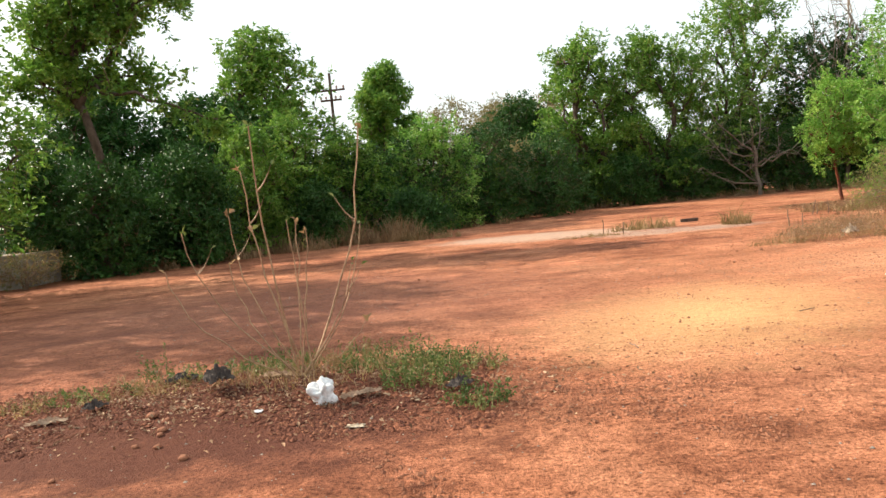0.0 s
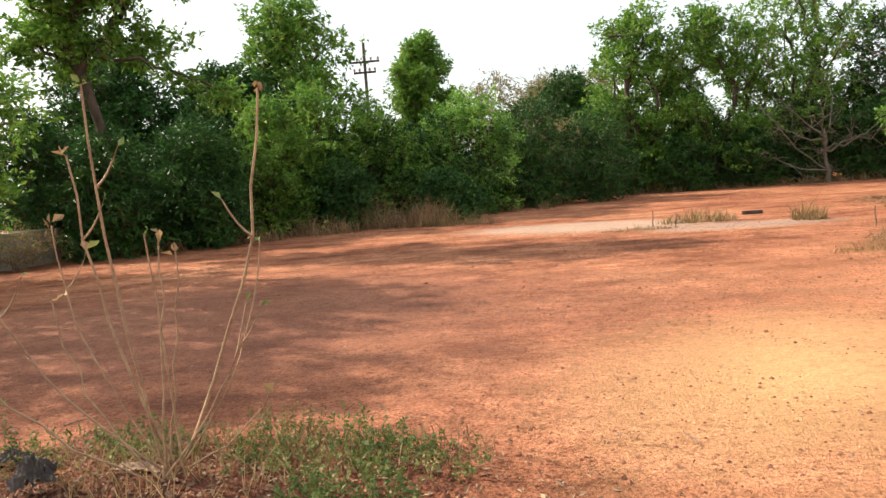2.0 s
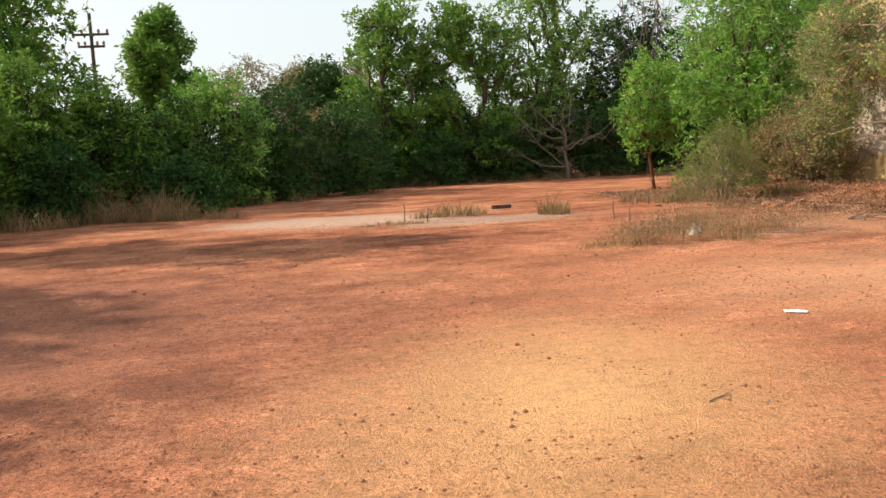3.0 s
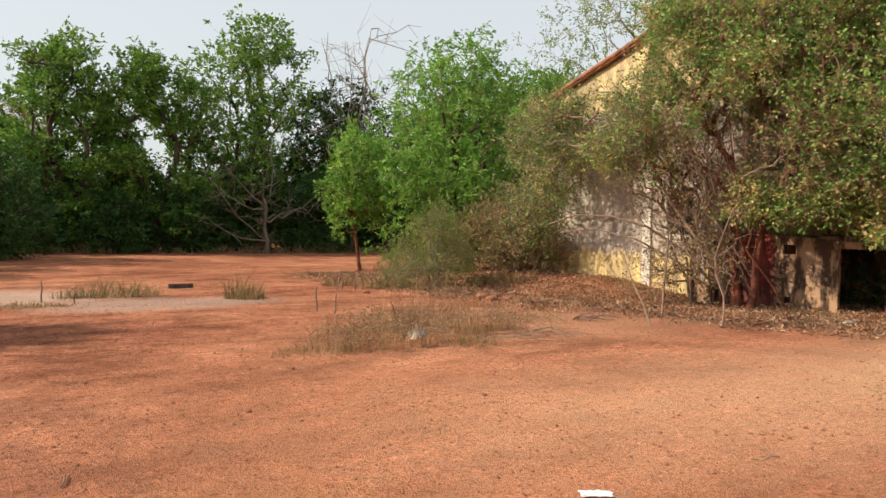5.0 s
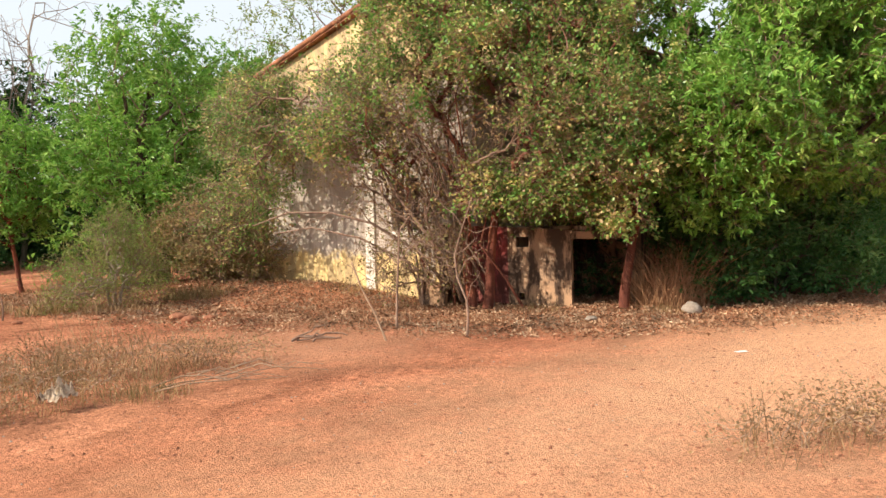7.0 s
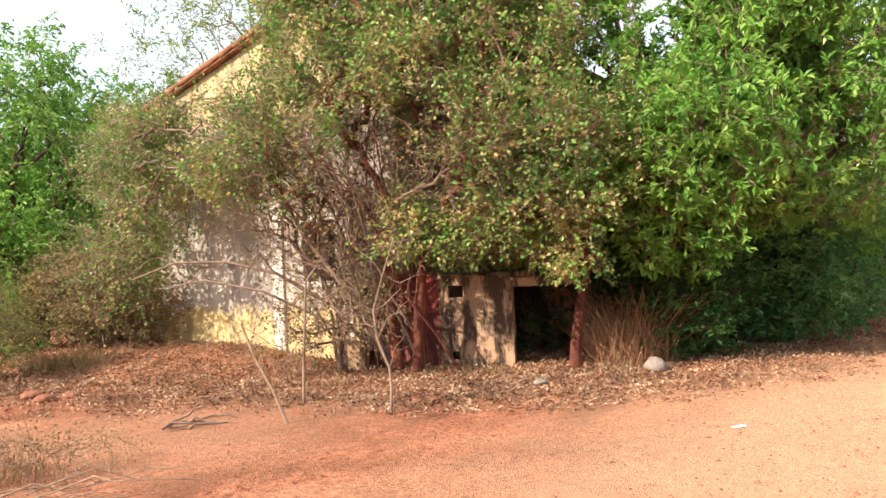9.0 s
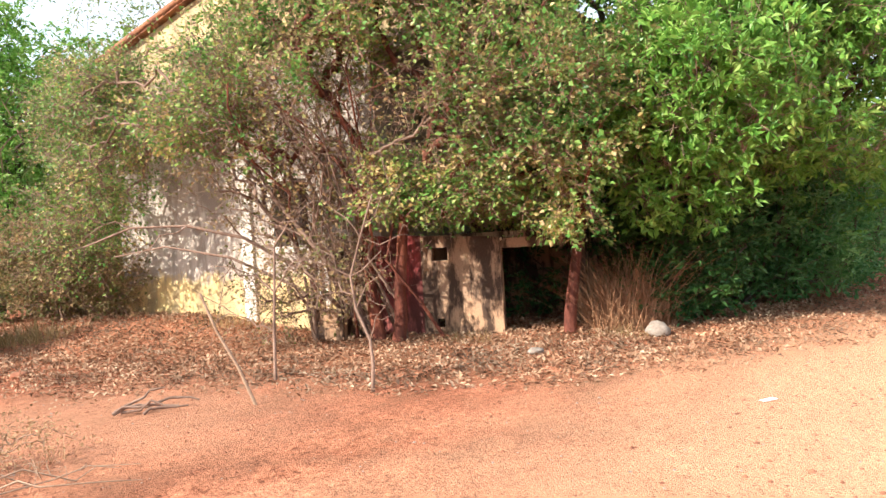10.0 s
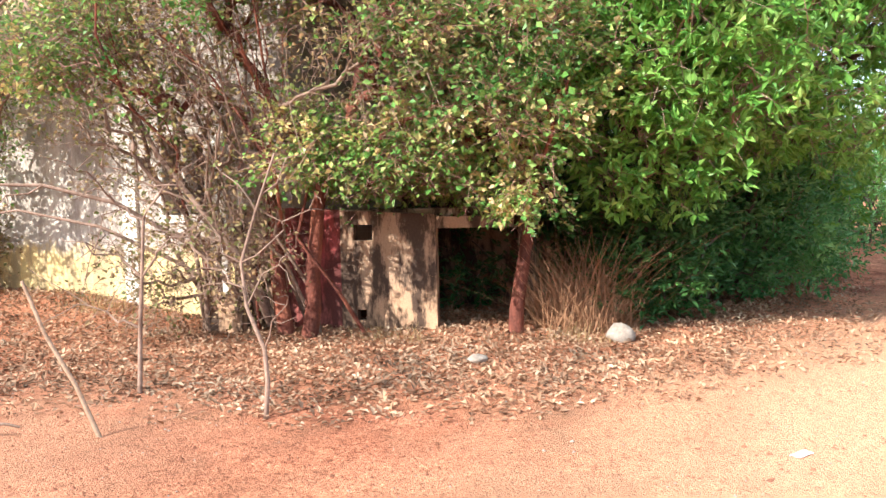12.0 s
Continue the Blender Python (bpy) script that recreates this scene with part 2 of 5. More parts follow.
def plaster_material(name, low, high, stain, split, dirt=0.5, run=0.22, streaks=2.6):
    """Old wall plaster: paint up to a wavering line at the height split, another above, rain stains running down."""
    m, nt, b = material(name, 0.9)
    tc = nt.nodes.new("ShaderNodeTexCoord")
    sp = nt.nodes.new("ShaderNodeSeparateXYZ")
    nt.links.new(tc.outputs["Object"], sp.inputs[0])
    mid = place_noise(nt, 3.0, 6, 0.7)
    ad = nt.nodes.new("ShaderNodeMath")
    ad.operation = "MULTIPLY_ADD"
    nt.links.new(mid.outputs[0], ad.inputs[0])
    ad.inputs[1].default_value = 0.9
    nt.links.new(sp.outputs["Z"], ad.inputs[2])
    mr = nt.nodes.new("ShaderNodeMapRange")
    mr.inputs[1].default_value, mr.inputs[2].default_value = split + 0.38, split + 0.52
    nt.links.new(ad.outputs[0], mr.inputs[0])
    col = mixed(nt, low, high, mr.outputs[0])
    streak = place_noise(nt, streaks, 6, 0.7, (1, 1, run))
    rs = ramp(nt, streak.outputs[0], [(0.44, (0, 0, 0)), (0.54, (1, 1, 1))])
    fac = nt.nodes.new("ShaderNodeMath")
    fac.operation = "MULTIPLY"
    nt.links.new(rs.outputs[0], fac.inputs[0])
    fac.inputs[1].default_value = dirt
    col = mixed(nt, col, stain, fac.outputs[0])
    fine = place_noise(nt, 45, 4)
    rf = ramp(nt, fine.outputs[0], [(0.3, (0.75, 0.75, 0.75)), (0.7, (1.15, 1.15, 1.15))])
    nt.links.new(mixed(nt, col, rf.outputs[0], 0.8, "MULTIPLY"), b.inputs["Base Color"])
    relief(nt, b, fine.outputs[0], 0.4, 0.008)
    return m


SOIL = soil_material()
PLASTER = plaster_material("house_plaster", (0.80, 0.60, 0.27), (0.56, 0.49, 0.42), (0.19, 0.15, 0.125), 0.9, 0.5)
GABLE_PLASTER = plaster_material("gable_plaster", (0.56, 0.47, 0.38), (0.74, 0.55, 0.28), (0.25, 0.2, 0.14), 4.2, 0.6)
ANNEX_PLASTER = plaster_material("annex_plaster", (0.50, 0.31, 0.185), (0.42, 0.275, 0.175), (0.055, 0.034, 0.025), 0.4, 0.93, 0.32, 4.0)
RED_PLASTER = plaster_material("red_painted_plaster", (0.36, 0.11, 0.09), (0.34, 0.07, 0.065), (0.10, 0.035, 0.03), 0.4, 0.9, 0.25, 5.0)

# ---- mesh helpers ----
rng = np.random.default_rng(7)


def mesh_of(name, verts, faces, mat, smooth=False):
    """A mesh from an array of vertices and an array of faces of equal size."""
    verts, faces = np.asarray(verts, np.float32), np.asarray(faces, np.int32)
    me = bpy.data.meshes.new(name)
    k = faces.shape[1]
    me.vertices.add(len(verts))
    me.vertices.foreach_set("co", verts.ravel())
    me.loops.add(faces.size)
    me.loops.foreach_set("vertex_index", faces.ravel())
    me.polygons.add(len(faces))
    me.polygons.foreach_set("loop_start", np.arange(0, faces.size, k, dtype=np.int32))
    me.polygons.foreach_set("loop_total", np.full(len(faces), k, np.int32))
    me.polygons.foreach_set("use_smooth", np.full(len(faces), smooth, bool))
    me.update(calc_edges=True)
    me.materials.append(mat)
    return me


def link(name, me, parent=None, label=""):
    ob = new(name, me)
    if parent:
        ob.parent = parent
    if label:
        ob["label"] = label
    return ob


def part(name, bm, mat, parent=None, label="", smooth=False):
    me = bpy.data.meshes.new(name)
    bm.to_mesh(me)
    bm.free()
    for p in me.polygons:
        p.use_smooth = smooth
    me.materials.append(mat)
    return link(name, me, parent, label)


def thing(name, at, label, category, group="", kind=""):
    ob = new(name)
    ob.location = at
    return tagged(ob, label, category, group, kind)


def tube(points, radii, sides=7):
    """Vertices and quads of a tapered tube along points."""
    p = np.asarray(points, float)
    d = np.gradient(p, axis=0)
    d /= np.linalg.norm(d, axis=1)[:, None] + 1e-9
    ref = np.where(np.abs(d[:, 2:3]) > 0.9, [[1.0, 0, 0]], [[0, 0, 1.0]])
    u = np.cross(d, ref)
    u /= np.linalg.norm(u, axis=1)[:, None] + 1e-9
    w = np.cross(d, u)
    a = np.linspace(0, 2 * np.pi, sides, endpoint=False)
    r = np.asarray(radii, float)[:, None, None]
    v = p[:, None] + r * (np.cos(a)[None, :, None] * u[:, None] + np.sin(a)[None, :, None] * w[:, None])
    i, j = np.meshgrid(np.arange(len(p) - 1), np.arange(sides), indexing="ij")
    k = (j + 1) % sides
    f = np.stack([i * sides + j, i * sides + k, (i + 1) * sides + k, (i + 1) * sides + j], -1).reshape(-1, 4)
    return v.reshape(-1, 3), f


def joined(pieces):
    vs, fs, n = [], [], 0
    for v, f in pieces:
        vs.append(v)
        fs.append(f + n)
        n += len(v)
    return np.concatenate(vs), np.concatenate(fs)


def bent(a, b, n=7, sag=0.0, jitter=0.0):
    """Points from a to b, bowed by sag upward and shaken."""
    a, b = np.asarray(a, float), np.asarray(b, float)
    s = np.linspace(0, 1, n)[:, None]
    p = a + (b - a) * s
    p[:, 2] += sag * 4 * (s * (1 - s))[:, 0]
    p[1:-1] += rng.normal(0, jitter, (n - 2, 3))
    return p


def unit(v):
    return v / (np.linalg.norm(v, axis=-1, keepdims=True) + 1e-9)


def leaves(at, size, axis=None, aspect=0.5, flat=0.5):
    """One folded leaf of four corners at each place; axis: the way each points."""
    n = len(at)
    ax = rng.normal(0, 1, (n, 3)) if axis is None else axis + rng.normal(0, 0.6, (n, 3))
    ax = unit(ax)
    nor = rng.normal(0, 1, (n, 3)) * (1 - flat)
    nor[:, 2] += flat * 1.6
    side = unit(np.cross(ax, nor))
    nor = np.cross(side, ax)
    s = size * rng.uniform(0.6, 1.35, (n, 1))
    mid = at + ax * s * 0.5
    h = side * s * aspect * 0.5
    lift = nor * s * 0.12
    v = np.stack([at, mid + h + lift, at + ax * s - lift * 0.8, mid - h + lift], 1).reshape(-1, 3)
    return v, np.arange(n * 4).reshape(-1, 4)


def prisms(a, b, r):
    """Thin three-sided twigs from a to b."""
    d = unit(b - a)
    u = unit(np.cross(d, np.array([0.3, 0.5, 0.8])))
    w = np.cross(d, u)
    v = []
    for end, rad in ((a, r), (b, r * 0.45)):
        for k in range(3):
            t = 2 * np.pi * k / 3
            v.append(end + rad * (np.cos(t) * u + np.sin(t) * w))
    v = np.stack(v, 1).reshape(-1, 3)
    i = np.arange(len(a))[:, None] * 6
    f = np.stack([i + [0, 1, 4, 3], i + [1, 2, 5, 4], i + [2, 0, 3, 5]], 1).reshape(-1, 4)
    return v, f


def waves(p, scale, seed):
    """A smooth noise of places, about -1 to 1."""
    r = np.random.default_rng(seed)
    out = np.zeros(len(p))
    for k in range(6):
        w = r.normal(0, scale * (1 + 0.5 * k), 3)
        out += np.sin(p @ w + r.uniform(0, 6.28)) / (1 + 0.4 * k)
    return out / 2.6


def sites(blobs, clusters, seed, gap=0.15, shell=0.5):
    """Places of leaf clusters and their outward way, in a crown of overlapping clouds (x, y, z, radius, radius upward)."""
    bl = np.asarray(blobs, float)
    wgt = bl[:, 3] * bl[:, 4]
    pick = rng.choice(len(bl), int(clusters * 2.6), p=wgt / wgt.sum())
    d = unit(rng.normal(0, 1, (len(pick), 3)))
    rad = shell + (1 - shell) * rng.uniform(0, 1, len(pick)) ** 0.6
    rad *= (1 + 0.38 * waves(d * 2 + pick[:, None] * 1.7, 1.6, seed + 1)) * rng.uniform(0.8, 1.25, len(pick))
    c = bl[pick, :3] + d * rad[:, None] * np.stack([bl[pick, 3], bl[pick, 3], bl[pick, 4]], 1)
    mean = max(bl[:, 3].mean(), 0.3)
    keep = (waves(c, 1.1 / mean, seed) > -1 + gap * 2.2) & (waves(c, 2.6 / mean, seed + 7) > -0.95 + gap * 1.9) & (c[:, 2] > 0.12)
    return c[keep][:clusters], d[keep][:clusters]


def grow(wood, goals, toward_root=0.35):
    """Joins every goal to the nearest wood, old or new, favouring short ways to the root. Gives each goal's parent (an index into wood + goals)."""
    n0, n = len(wood), len(goals)
    pts = np.concatenate([wood, goals])
    way = np.concatenate([np.linspace(0, np.linalg.norm(wood[-1] - wood[0]), n0), np.zeros(n)])
    dist = np.linalg.norm(goals[:, None] - wood[None], axis=2)
    cost = dist + toward_root * way[None, :n0]
    par = cost.argmin(1)
    best = cost[np.arange(n), par]
    length = dist[np.arange(n), par]
    parent = np.zeros(n, int)
    todo = np.ones(n, bool)
    order = []
    for _ in range(n):
        i = int(np.where(todo, best, 1e9).argmin())
        todo[i] = False
        parent[i] = par[i]
        order.append(i)
        way[n0 + i] = way[par[i]] + length[i]
        d = np.linalg.norm(goals - goals[i], axis=1)
        c = d + toward_root * way[n0 + i]
        m = c < best
        best[m], par[m], length[m] = c[m], n0 + i, d[m]
    return pts, parent, order


def tree(name, base, blobs, label, category="tree", trunk=0.15, leafmat=None, bark=None, clusters=500, per=22, size=0.12, spread=0.3,
         seed=1, gap=0.15, aspect=0.5, shell=0.5, droop=0.0, group="", lean=(0, 0), fork=0.45, stems=1, flat=0.45, sprays=3, twigs=False, whorl=False, twigmat=None):
    """A trunk from which limbs and ever finer branches grow to all leaf clusters; each cluster is a few sprays of leaves. Blobs are relative to the base."""
    leafmat, bark = leafmat or LEAF_GREEN, bark or BARK
    ob = thing(name, base, label, category, group)
    bl = np.asarray(blobs, float)
    low = bl[:, 2].mean()
    wood = []
    for k in range(stems):
        a = 6.28 * k / stems + seed
        off = np.array([math.cos(a), math.sin(a), 0]) * (0.0 if stems == 1 else trunk * 2.0)
        tip = np.array([lean[0], lean[1], low * fork * 2 * 0.6]) + off * 2.5
        p = bent(off, tip, 7, 0, trunk * 0.35)
        v, f = tube(p, np.linspace(trunk * 1.25, trunk * 0.8, 7), 9)
        link("trunk", mesh_of("trunk", v, f, bark, True), ob)
        wood.append(p[3:])
    wood = np.concatenate(wood)
    c, d = sites(bl, clusters, seed, gap, shell)
    pts, parent, order = grow(wood, c)
    n0, n = len(wood), len(c)
    load = np.ones(n0 + n)
    root = np.zeros(n0 + n, int)
    for i in reversed(order):
        load[parent[i]] += load[n0 + i]
    for i in order:
        root[n0 + i] = n0 + i if parent[i] < n0 else root[parent[i]]
    fine = max(size * 0.045, 0.0035)
    rad = np.minimum(fine * load ** 0.46, trunk * 0.75)
    start = pts[parent]
    mid = (start + c) / 2 + rng.normal(0, 0.09, (n, 3)) * np.linalg.norm(c - start, axis=1)[:, None]
    mid[:, 2] += 0.1 * np.linalg.norm((c - start)[:, :2], axis=1)
    thick = load[n0:] > max(6, n * 0.011)
    heir = {}
    for i in np.nonzero(thick)[0]:
        if parent[i] >= n0 and (parent[i] not in heir or load[n0 + i] > load[n0 + heir[parent[i]]]):
            heir[parent[i]] = i
    limbs = collections.defaultdict(list)
    for i in np.nonzero(thick)[0]:
        if heir.get(parent[i]) == i:
            continue
        line, r, k = [start[i]], [min(rad[n0 + i] * 1.2, trunk * 0.8)], i
        while k is not None:
            line += [mid[k], c[k]]
            r += [rad[n0 + k] * 1.05, rad[n0 + k]]
            k = heir.get(n0 + k)
        limbs[root[n0 + i]].append(tube(line, r, 6))
    for pieces in limbs.values():
        v, f = joined(pieces)
        link("limb", mesh_of("limb", v, f, bark, True), ob)
    t = ~thick
    r = np.concatenate([rad[n0:][t], rad[n0:][t] * 0.8])[:, None]
    ends = [(start[t], mid[t]), (mid[t], c[t])]
    # sprays of leaves at the end of each branch
    m = max(2, per // sprays)
    out = unit(c - start) * 0.5 + d * 0.5
    way = unit(out[:, None] + rng.normal(0, 0.62, (n, sprays, 3)) + np.array([0, 0, 0.12 - droop]))
    reach = spread * rng.uniform(0.6, 1.5, (n, sprays, 1))
    foot = c[:, None] - way * reach * 0.15 + rng.normal(0, spread * 0.12, (n, sprays, 3))
    tip = foot + way * reach
    tip[..., 2] -= droop * spread * 0.3
    if twigs:
        ends.append((foot.reshape(-1, 3), tip.reshape(-1, 3)))
        r = np.concatenate([r, np.full((n * sprays, 1), fine * 0.7)])
    v, f = prisms(np.concatenate([e[0] for e in ends]), np.concatenate([e[1] for e in ends]), r)
    link("branchwork", mesh_of("branchwork", v, f, twigmat or (STICK if bark is STICK else TWIG)), ob)["kind"] = "stuff"
    s = rng.uniform(0.75, 1.0, (n, sprays, m, 1)) if whorl else rng.uniform(0.1, 1.05, (n, sprays, m, 1))
    pos = foot[:, :, None] + (tip - foot)[:, :, None] * s + rng.normal(0, spread * (0.03 if whorl else 0.09), (n, sprays, m, 3))
    side = unit(np.cross(way, rng.normal(0, 0.4, way.shape) + np.array([0, 0, 1.0])))[:, :, None] * rng.choice([-1.0, 1.0], (n, sprays, m, 1))
    ax = way[:, :, None] * 0.7 + (rng.normal(0, 0.75, (n, sprays, m, 3)) if whorl else side * 0.9)
    ax[..., 2] -= droop
    pos, ax = pos.reshape(-1, 3), ax.reshape(-1, 3)
    ok = pos[:, 2] > 0.03
    v, f = leaves(pos[ok], size, unit(ax[ok]) * 1.5, aspect, flat)
    link("crown", mesh_of("crown", v, f, leafmat), ob)
    return ob


def clouds(width, top, bottom, n, seed, squash=0.85):
    """n overlapping clouds of uneven size that fill a crown of that width between two heights."""
    r = np.random.default_rng(seed)
    out = []
    for k in range(n):
        h = (k + r.uniform(0.2, 0.8)) / n
        a = 2.4 * k + r.uniform(-0.7, 0.7)
        rr = width * r.uniform(0.14, 0.25)
        swell = math.sqrt(max(0.05, 1 - (1.7 * h - 0.75) ** 2)) if h > 0.44 else 0.8 + 0.4 * h
        reach = max(0.0, width * 0.52 * swell - rr * 0.8) * r.uniform(0.55, 1.1)
        out.append((math.cos(a) * reach, math.sin(a) * reach, bottom + h * (top - bottom) * 0.97 - rr * 0.3, rr * 1.15, rr * squash))
    return out


def box(bm, x0, y0, z0, x1, y1, z1):
    m = Matrix.LocRotScale(((x0 + x1) / 2, (y0 + y1) / 2, (z0 + z1) / 2), None, (x1 - x0, y1 - y0, z1 - z0))
    bmesh.ops.create_cube(bm, size=1, matrix=m)
    return bm


def lump(bm, at, r, seed, squash=0.6, rough=0.25, sub=2):
    """A worn stone or clod."""
    res = bmesh.ops.create_icosphere(bm, subdivisions=sub, radius=1)
    for v in res["verts"]:
        n = 1 + rough * noise.noise(v.co * 1.3 + Vector((seed * 3.1, 0, 0))) + rough * 0.5 * noise.noise(v.co * 3 + Vector((seed, 5, 0)))
        v.co = Vector(at) + Vector((v.co.x * r * n, v.co.y * r * n, v.co.z * r * squash * n))
    return bm


# ---- ground ----
def height(x, y):
    """The lie of the land: soft unevenness, the mound under the shrub, and the bank of litter against the house."""
    p = np.stack([x, y, 0 * x], -1)
    near = np.exp(-((x - 4) ** 2 + (y - 14) ** 2) / 900)
    h = 0.012 * waves(p, 0.8, 3) * near + 0.007 * waves(p, 3.5, 4) * near + 0.004 * waves(p, 11, 5) * near
    h = h + 0.09 * np.exp(-((x + 1.9) / 1.7) ** 2 - ((y - 5.55) / 0.85) ** 2) * (1 + 0.35 * waves(p, 3, 6))
    bank = np.clip((x - 12.2) / 1.9, 0, 1) * np.clip((y - 17.2) / 2.5, 0, 1) * np.clip((27 - y) / 3, 0, 1) * np.clip((24 - x) / 3, 0, 1)
    return h + 0.30 * bank


def ground_z(x, y):
    return float(height(np.array([float(x)]), np.array([float(y)]))[0])


def axis_steps(lo, hi, step, far):
    mid = np.arange(lo, hi + step / 2, step)
    out = [step]
    while sum(out) < far:
        out.append(out[-1] * 1.18)
    out = np.cumsum(out)
    return np.concatenate([lo - out[::-1], mid, hi + out])


gx, gy = axis_steps(-6, 17, 0.085, 900), axis_steps(1, 24, 0.085, 900)
X, Y = np.meshgrid(gx, gy, indexing="ij")
Z = height(X.ravel(), Y.ravel())
gi, gj = np.meshgrid(np.arange(len(gx) - 1), np.arange(len(gy) - 1), indexing="ij")
c0 = gi * len(gy) + gj
gf = np.stack([c0, c0 + len(gy), c0 + len(gy) + 1, c0 + 1], -1).reshape(-1, 4)
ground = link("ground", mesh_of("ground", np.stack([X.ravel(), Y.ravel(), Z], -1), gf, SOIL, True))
tagged(ground, "bare red laterite soil with gravel and pale patches", "ground", kind="structure")


def scattered(n, x0, x1, y0, y1):
    x, y = rng.uniform(x0, x1, n), rng.uniform(y0, y1, n)
    return x, y


def pebble_field(name, n, x0, x1, y0, y1, size, mat, label, clump=0.0):
    x, y = scattered(n, x0, x1, y0, y1)
    if clump:
        k = waves(np.stack([x, y, 0 * x], -1), 0.8, 21) > clump
        x, y = x[k], y[k]
    n = len(x)
    s = size * rng.uniform(0.4, 1.0, n) ** 2 * rng.choice([1, 1, 1, 1.7], n)
    base = np.array([(1, 0, 0), (0.3, 0.95, 0), (-0.8, 0.6, 0), (-0.8, -0.6, 0), (0.3, -0.95, 0), (0, 0, 0.7), (0.1, 0, -0.5)])
    faces = np.array([(0, 1, 5), (1, 2, 5), (2, 3, 5), (3, 4, 5), (4, 0, 5), (1, 0, 6), (2, 1, 6), (3, 2, 6), (4, 3, 6), (0, 4, 6)])
    a = rng.uniform(0, 6.28, n)
    v = base[None] * rng.uniform(0.7, 1.3, (n, 7, 3))
    ca, sa = np.cos(a)[:, None], np.sin(a)[:, None]
    v = np.stack([v[..., 0] * ca - v[..., 1] * sa, v[..., 0] * sa + v[..., 1] * ca, v[..., 2]], -1) * s[:, None, None]
    v += np.stack([x, y, height(x, y) + s * 0.15], -1)[:, None]
    f = (faces[None] + np.arange(n)[:, None, None] * 7).reshape(-1, 3)
    return tagged(link(name, mesh_of(name, v.reshape(-1, 3), f, mat)), label, "gravel", kind="stuff")


pebble_field("gravel", 42000, -5, 15, 1.5, 22, 0.0125, CLAY, "red laterite gravel strewn over the soil", -0.2)
pebble_field("grit", 9000, -5, 15, 2, 20, 0.008, STONE, "pale grit strewn over the red soil")


pebble_field("crumbs", 9000, -4.6, -0.2, 4.2, 6.3, 0.017, mottled("dark_earth", [(0.3, (0.09, 0.03, 0.02)), (0.7, (0.26, 0.10, 0.055))], 8, 0.95), "crumbs of dark red earth on the mound", -0.5)
pebble_field("clods", 12000, -4.8, 1.4, 2.0, 5.2, 0.014, CLAY, "crumbled clods of red earth before the mound", -0.15)


def litter_field(name, n, shape, size, label, mat=LITTER, lift=0.03):
    """Fallen leaves lying inside shape(x, y), given as a chance from 0 to 1."""
    x, y = scattered(n, 7.5, 22, 8.5, 28)
    k = rng.uniform(0, 1, n) < shape(x, y)
    x, y = x[k], y[k]
    at = np.stack([x, y, height(x, y) + rng.uniform(0.004, lift, len(x))], -1)
    ax = rng.normal(0, 1, (len(x), 3)) * np.array([1, 1, 0.35])
    v, f = leaves(at, size, ax, 0.55, 0.75)
    v[:, 2] = np.maximum(v[:, 2], height(v[:, 0], v[:, 1]) + 0.003)
    return tagged(link(name, mesh_of(name, v, f, mat)), label, "leaf litter", kind="stuff")


def by_house(x, y):
    edge = 10.45 + 0.35 * np.clip(y - 14, -4, 0) * -2.6 - 0.35 * np.clip(y - 15, 0, 4) + 0.5 * waves(np.stack([x, y, 0 * x], -1), 0.9, 9)
    return np.clip((x - edge) / 1.3, 0, 1) ** 1.3 * np.clip((y - 9.6) / 2, 0, 1)


n = 2600
x, y = rng.normal(-2.0, 1.2, n), rng.normal(5.4, 0.5, n)
v, f = leaves(np.stack([x, y, height(x, y) + rng.uniform(0.004, 0.03, n)], -1), 0.042, rng.normal(0, 1, (n, 3)) * np.array([1, 1, 0.3]), 0.5, 0.7)
v[:, 2] = np.maximum(v[:, 2], height(v[:, 0], v[:, 1]) + 0.003)
tagged(link("mound_litter", mesh_of("mound_litter", v, f, LITTER)), "dry brown leaves strewn over the earth mound", "leaf litter", kind="stuff")
litter_field("leaf_litter", 150000, by_house, 0.06, "brown dry leaves fallen thickly under the trees")

# ---- the house ----
HX = 14.6


def wall_with_holes(u0, u1, top, holes, thick):
    """A wall in its own u, z plane with its face at w = 0, its thickness behind; top(u) gives its height; holes (u0, u1, z0, z1)."""
    us = sorted({u0, u1, *[h[0] for h in holes], *[h[1] for h in holes], *[u for u in (18.4,) if u0 < u < u1]})
    zs = sorted({0.0, *[h[2] for h in holes], *[h[3] for h in holes]})
    bm = bmesh.new()
    for ua, ub in zip(us, us[1:]):
        for k, za in enumerate(zs):
            last = k == len(zs) - 1
            zb = None if last else zs[k + 1]
            um = (ua + ub) / 2
            if zb and any(h[0] < um < h[1] and h[2] <= za and zb <= h[3] for h in holes):
                continue
            ta, tb = (top(ua), top(ub)) if last else (zb, zb)
            q = [bm.verts.new((w, u, z)) for w in (0, thick) for u, z in ((ua, za), (ub, za), (ub, tb), (ua, ta))]
            for f in ((3, 2, 1, 0), (4, 5, 6, 7), (0, 1, 5, 4), (1, 2, 6, 5), (2, 3, 7, 6), (3, 0, 4, 7)):
                bm.faces.new([q[i] for i in f])
    bmesh.ops.remove_doubles(bm, verts=bm.verts, dist=0.0005)
    bmesh.ops.recalc_face_normals(bm, faces=bm.faces)
    return bm


def roof_line(u):
    return 5.8 - 0.29 * abs(u - 18.4)


house = thing("house", (HX, 17.1, 0), "abandoned plastered house with yellow dado, overgrown by vines", "house")


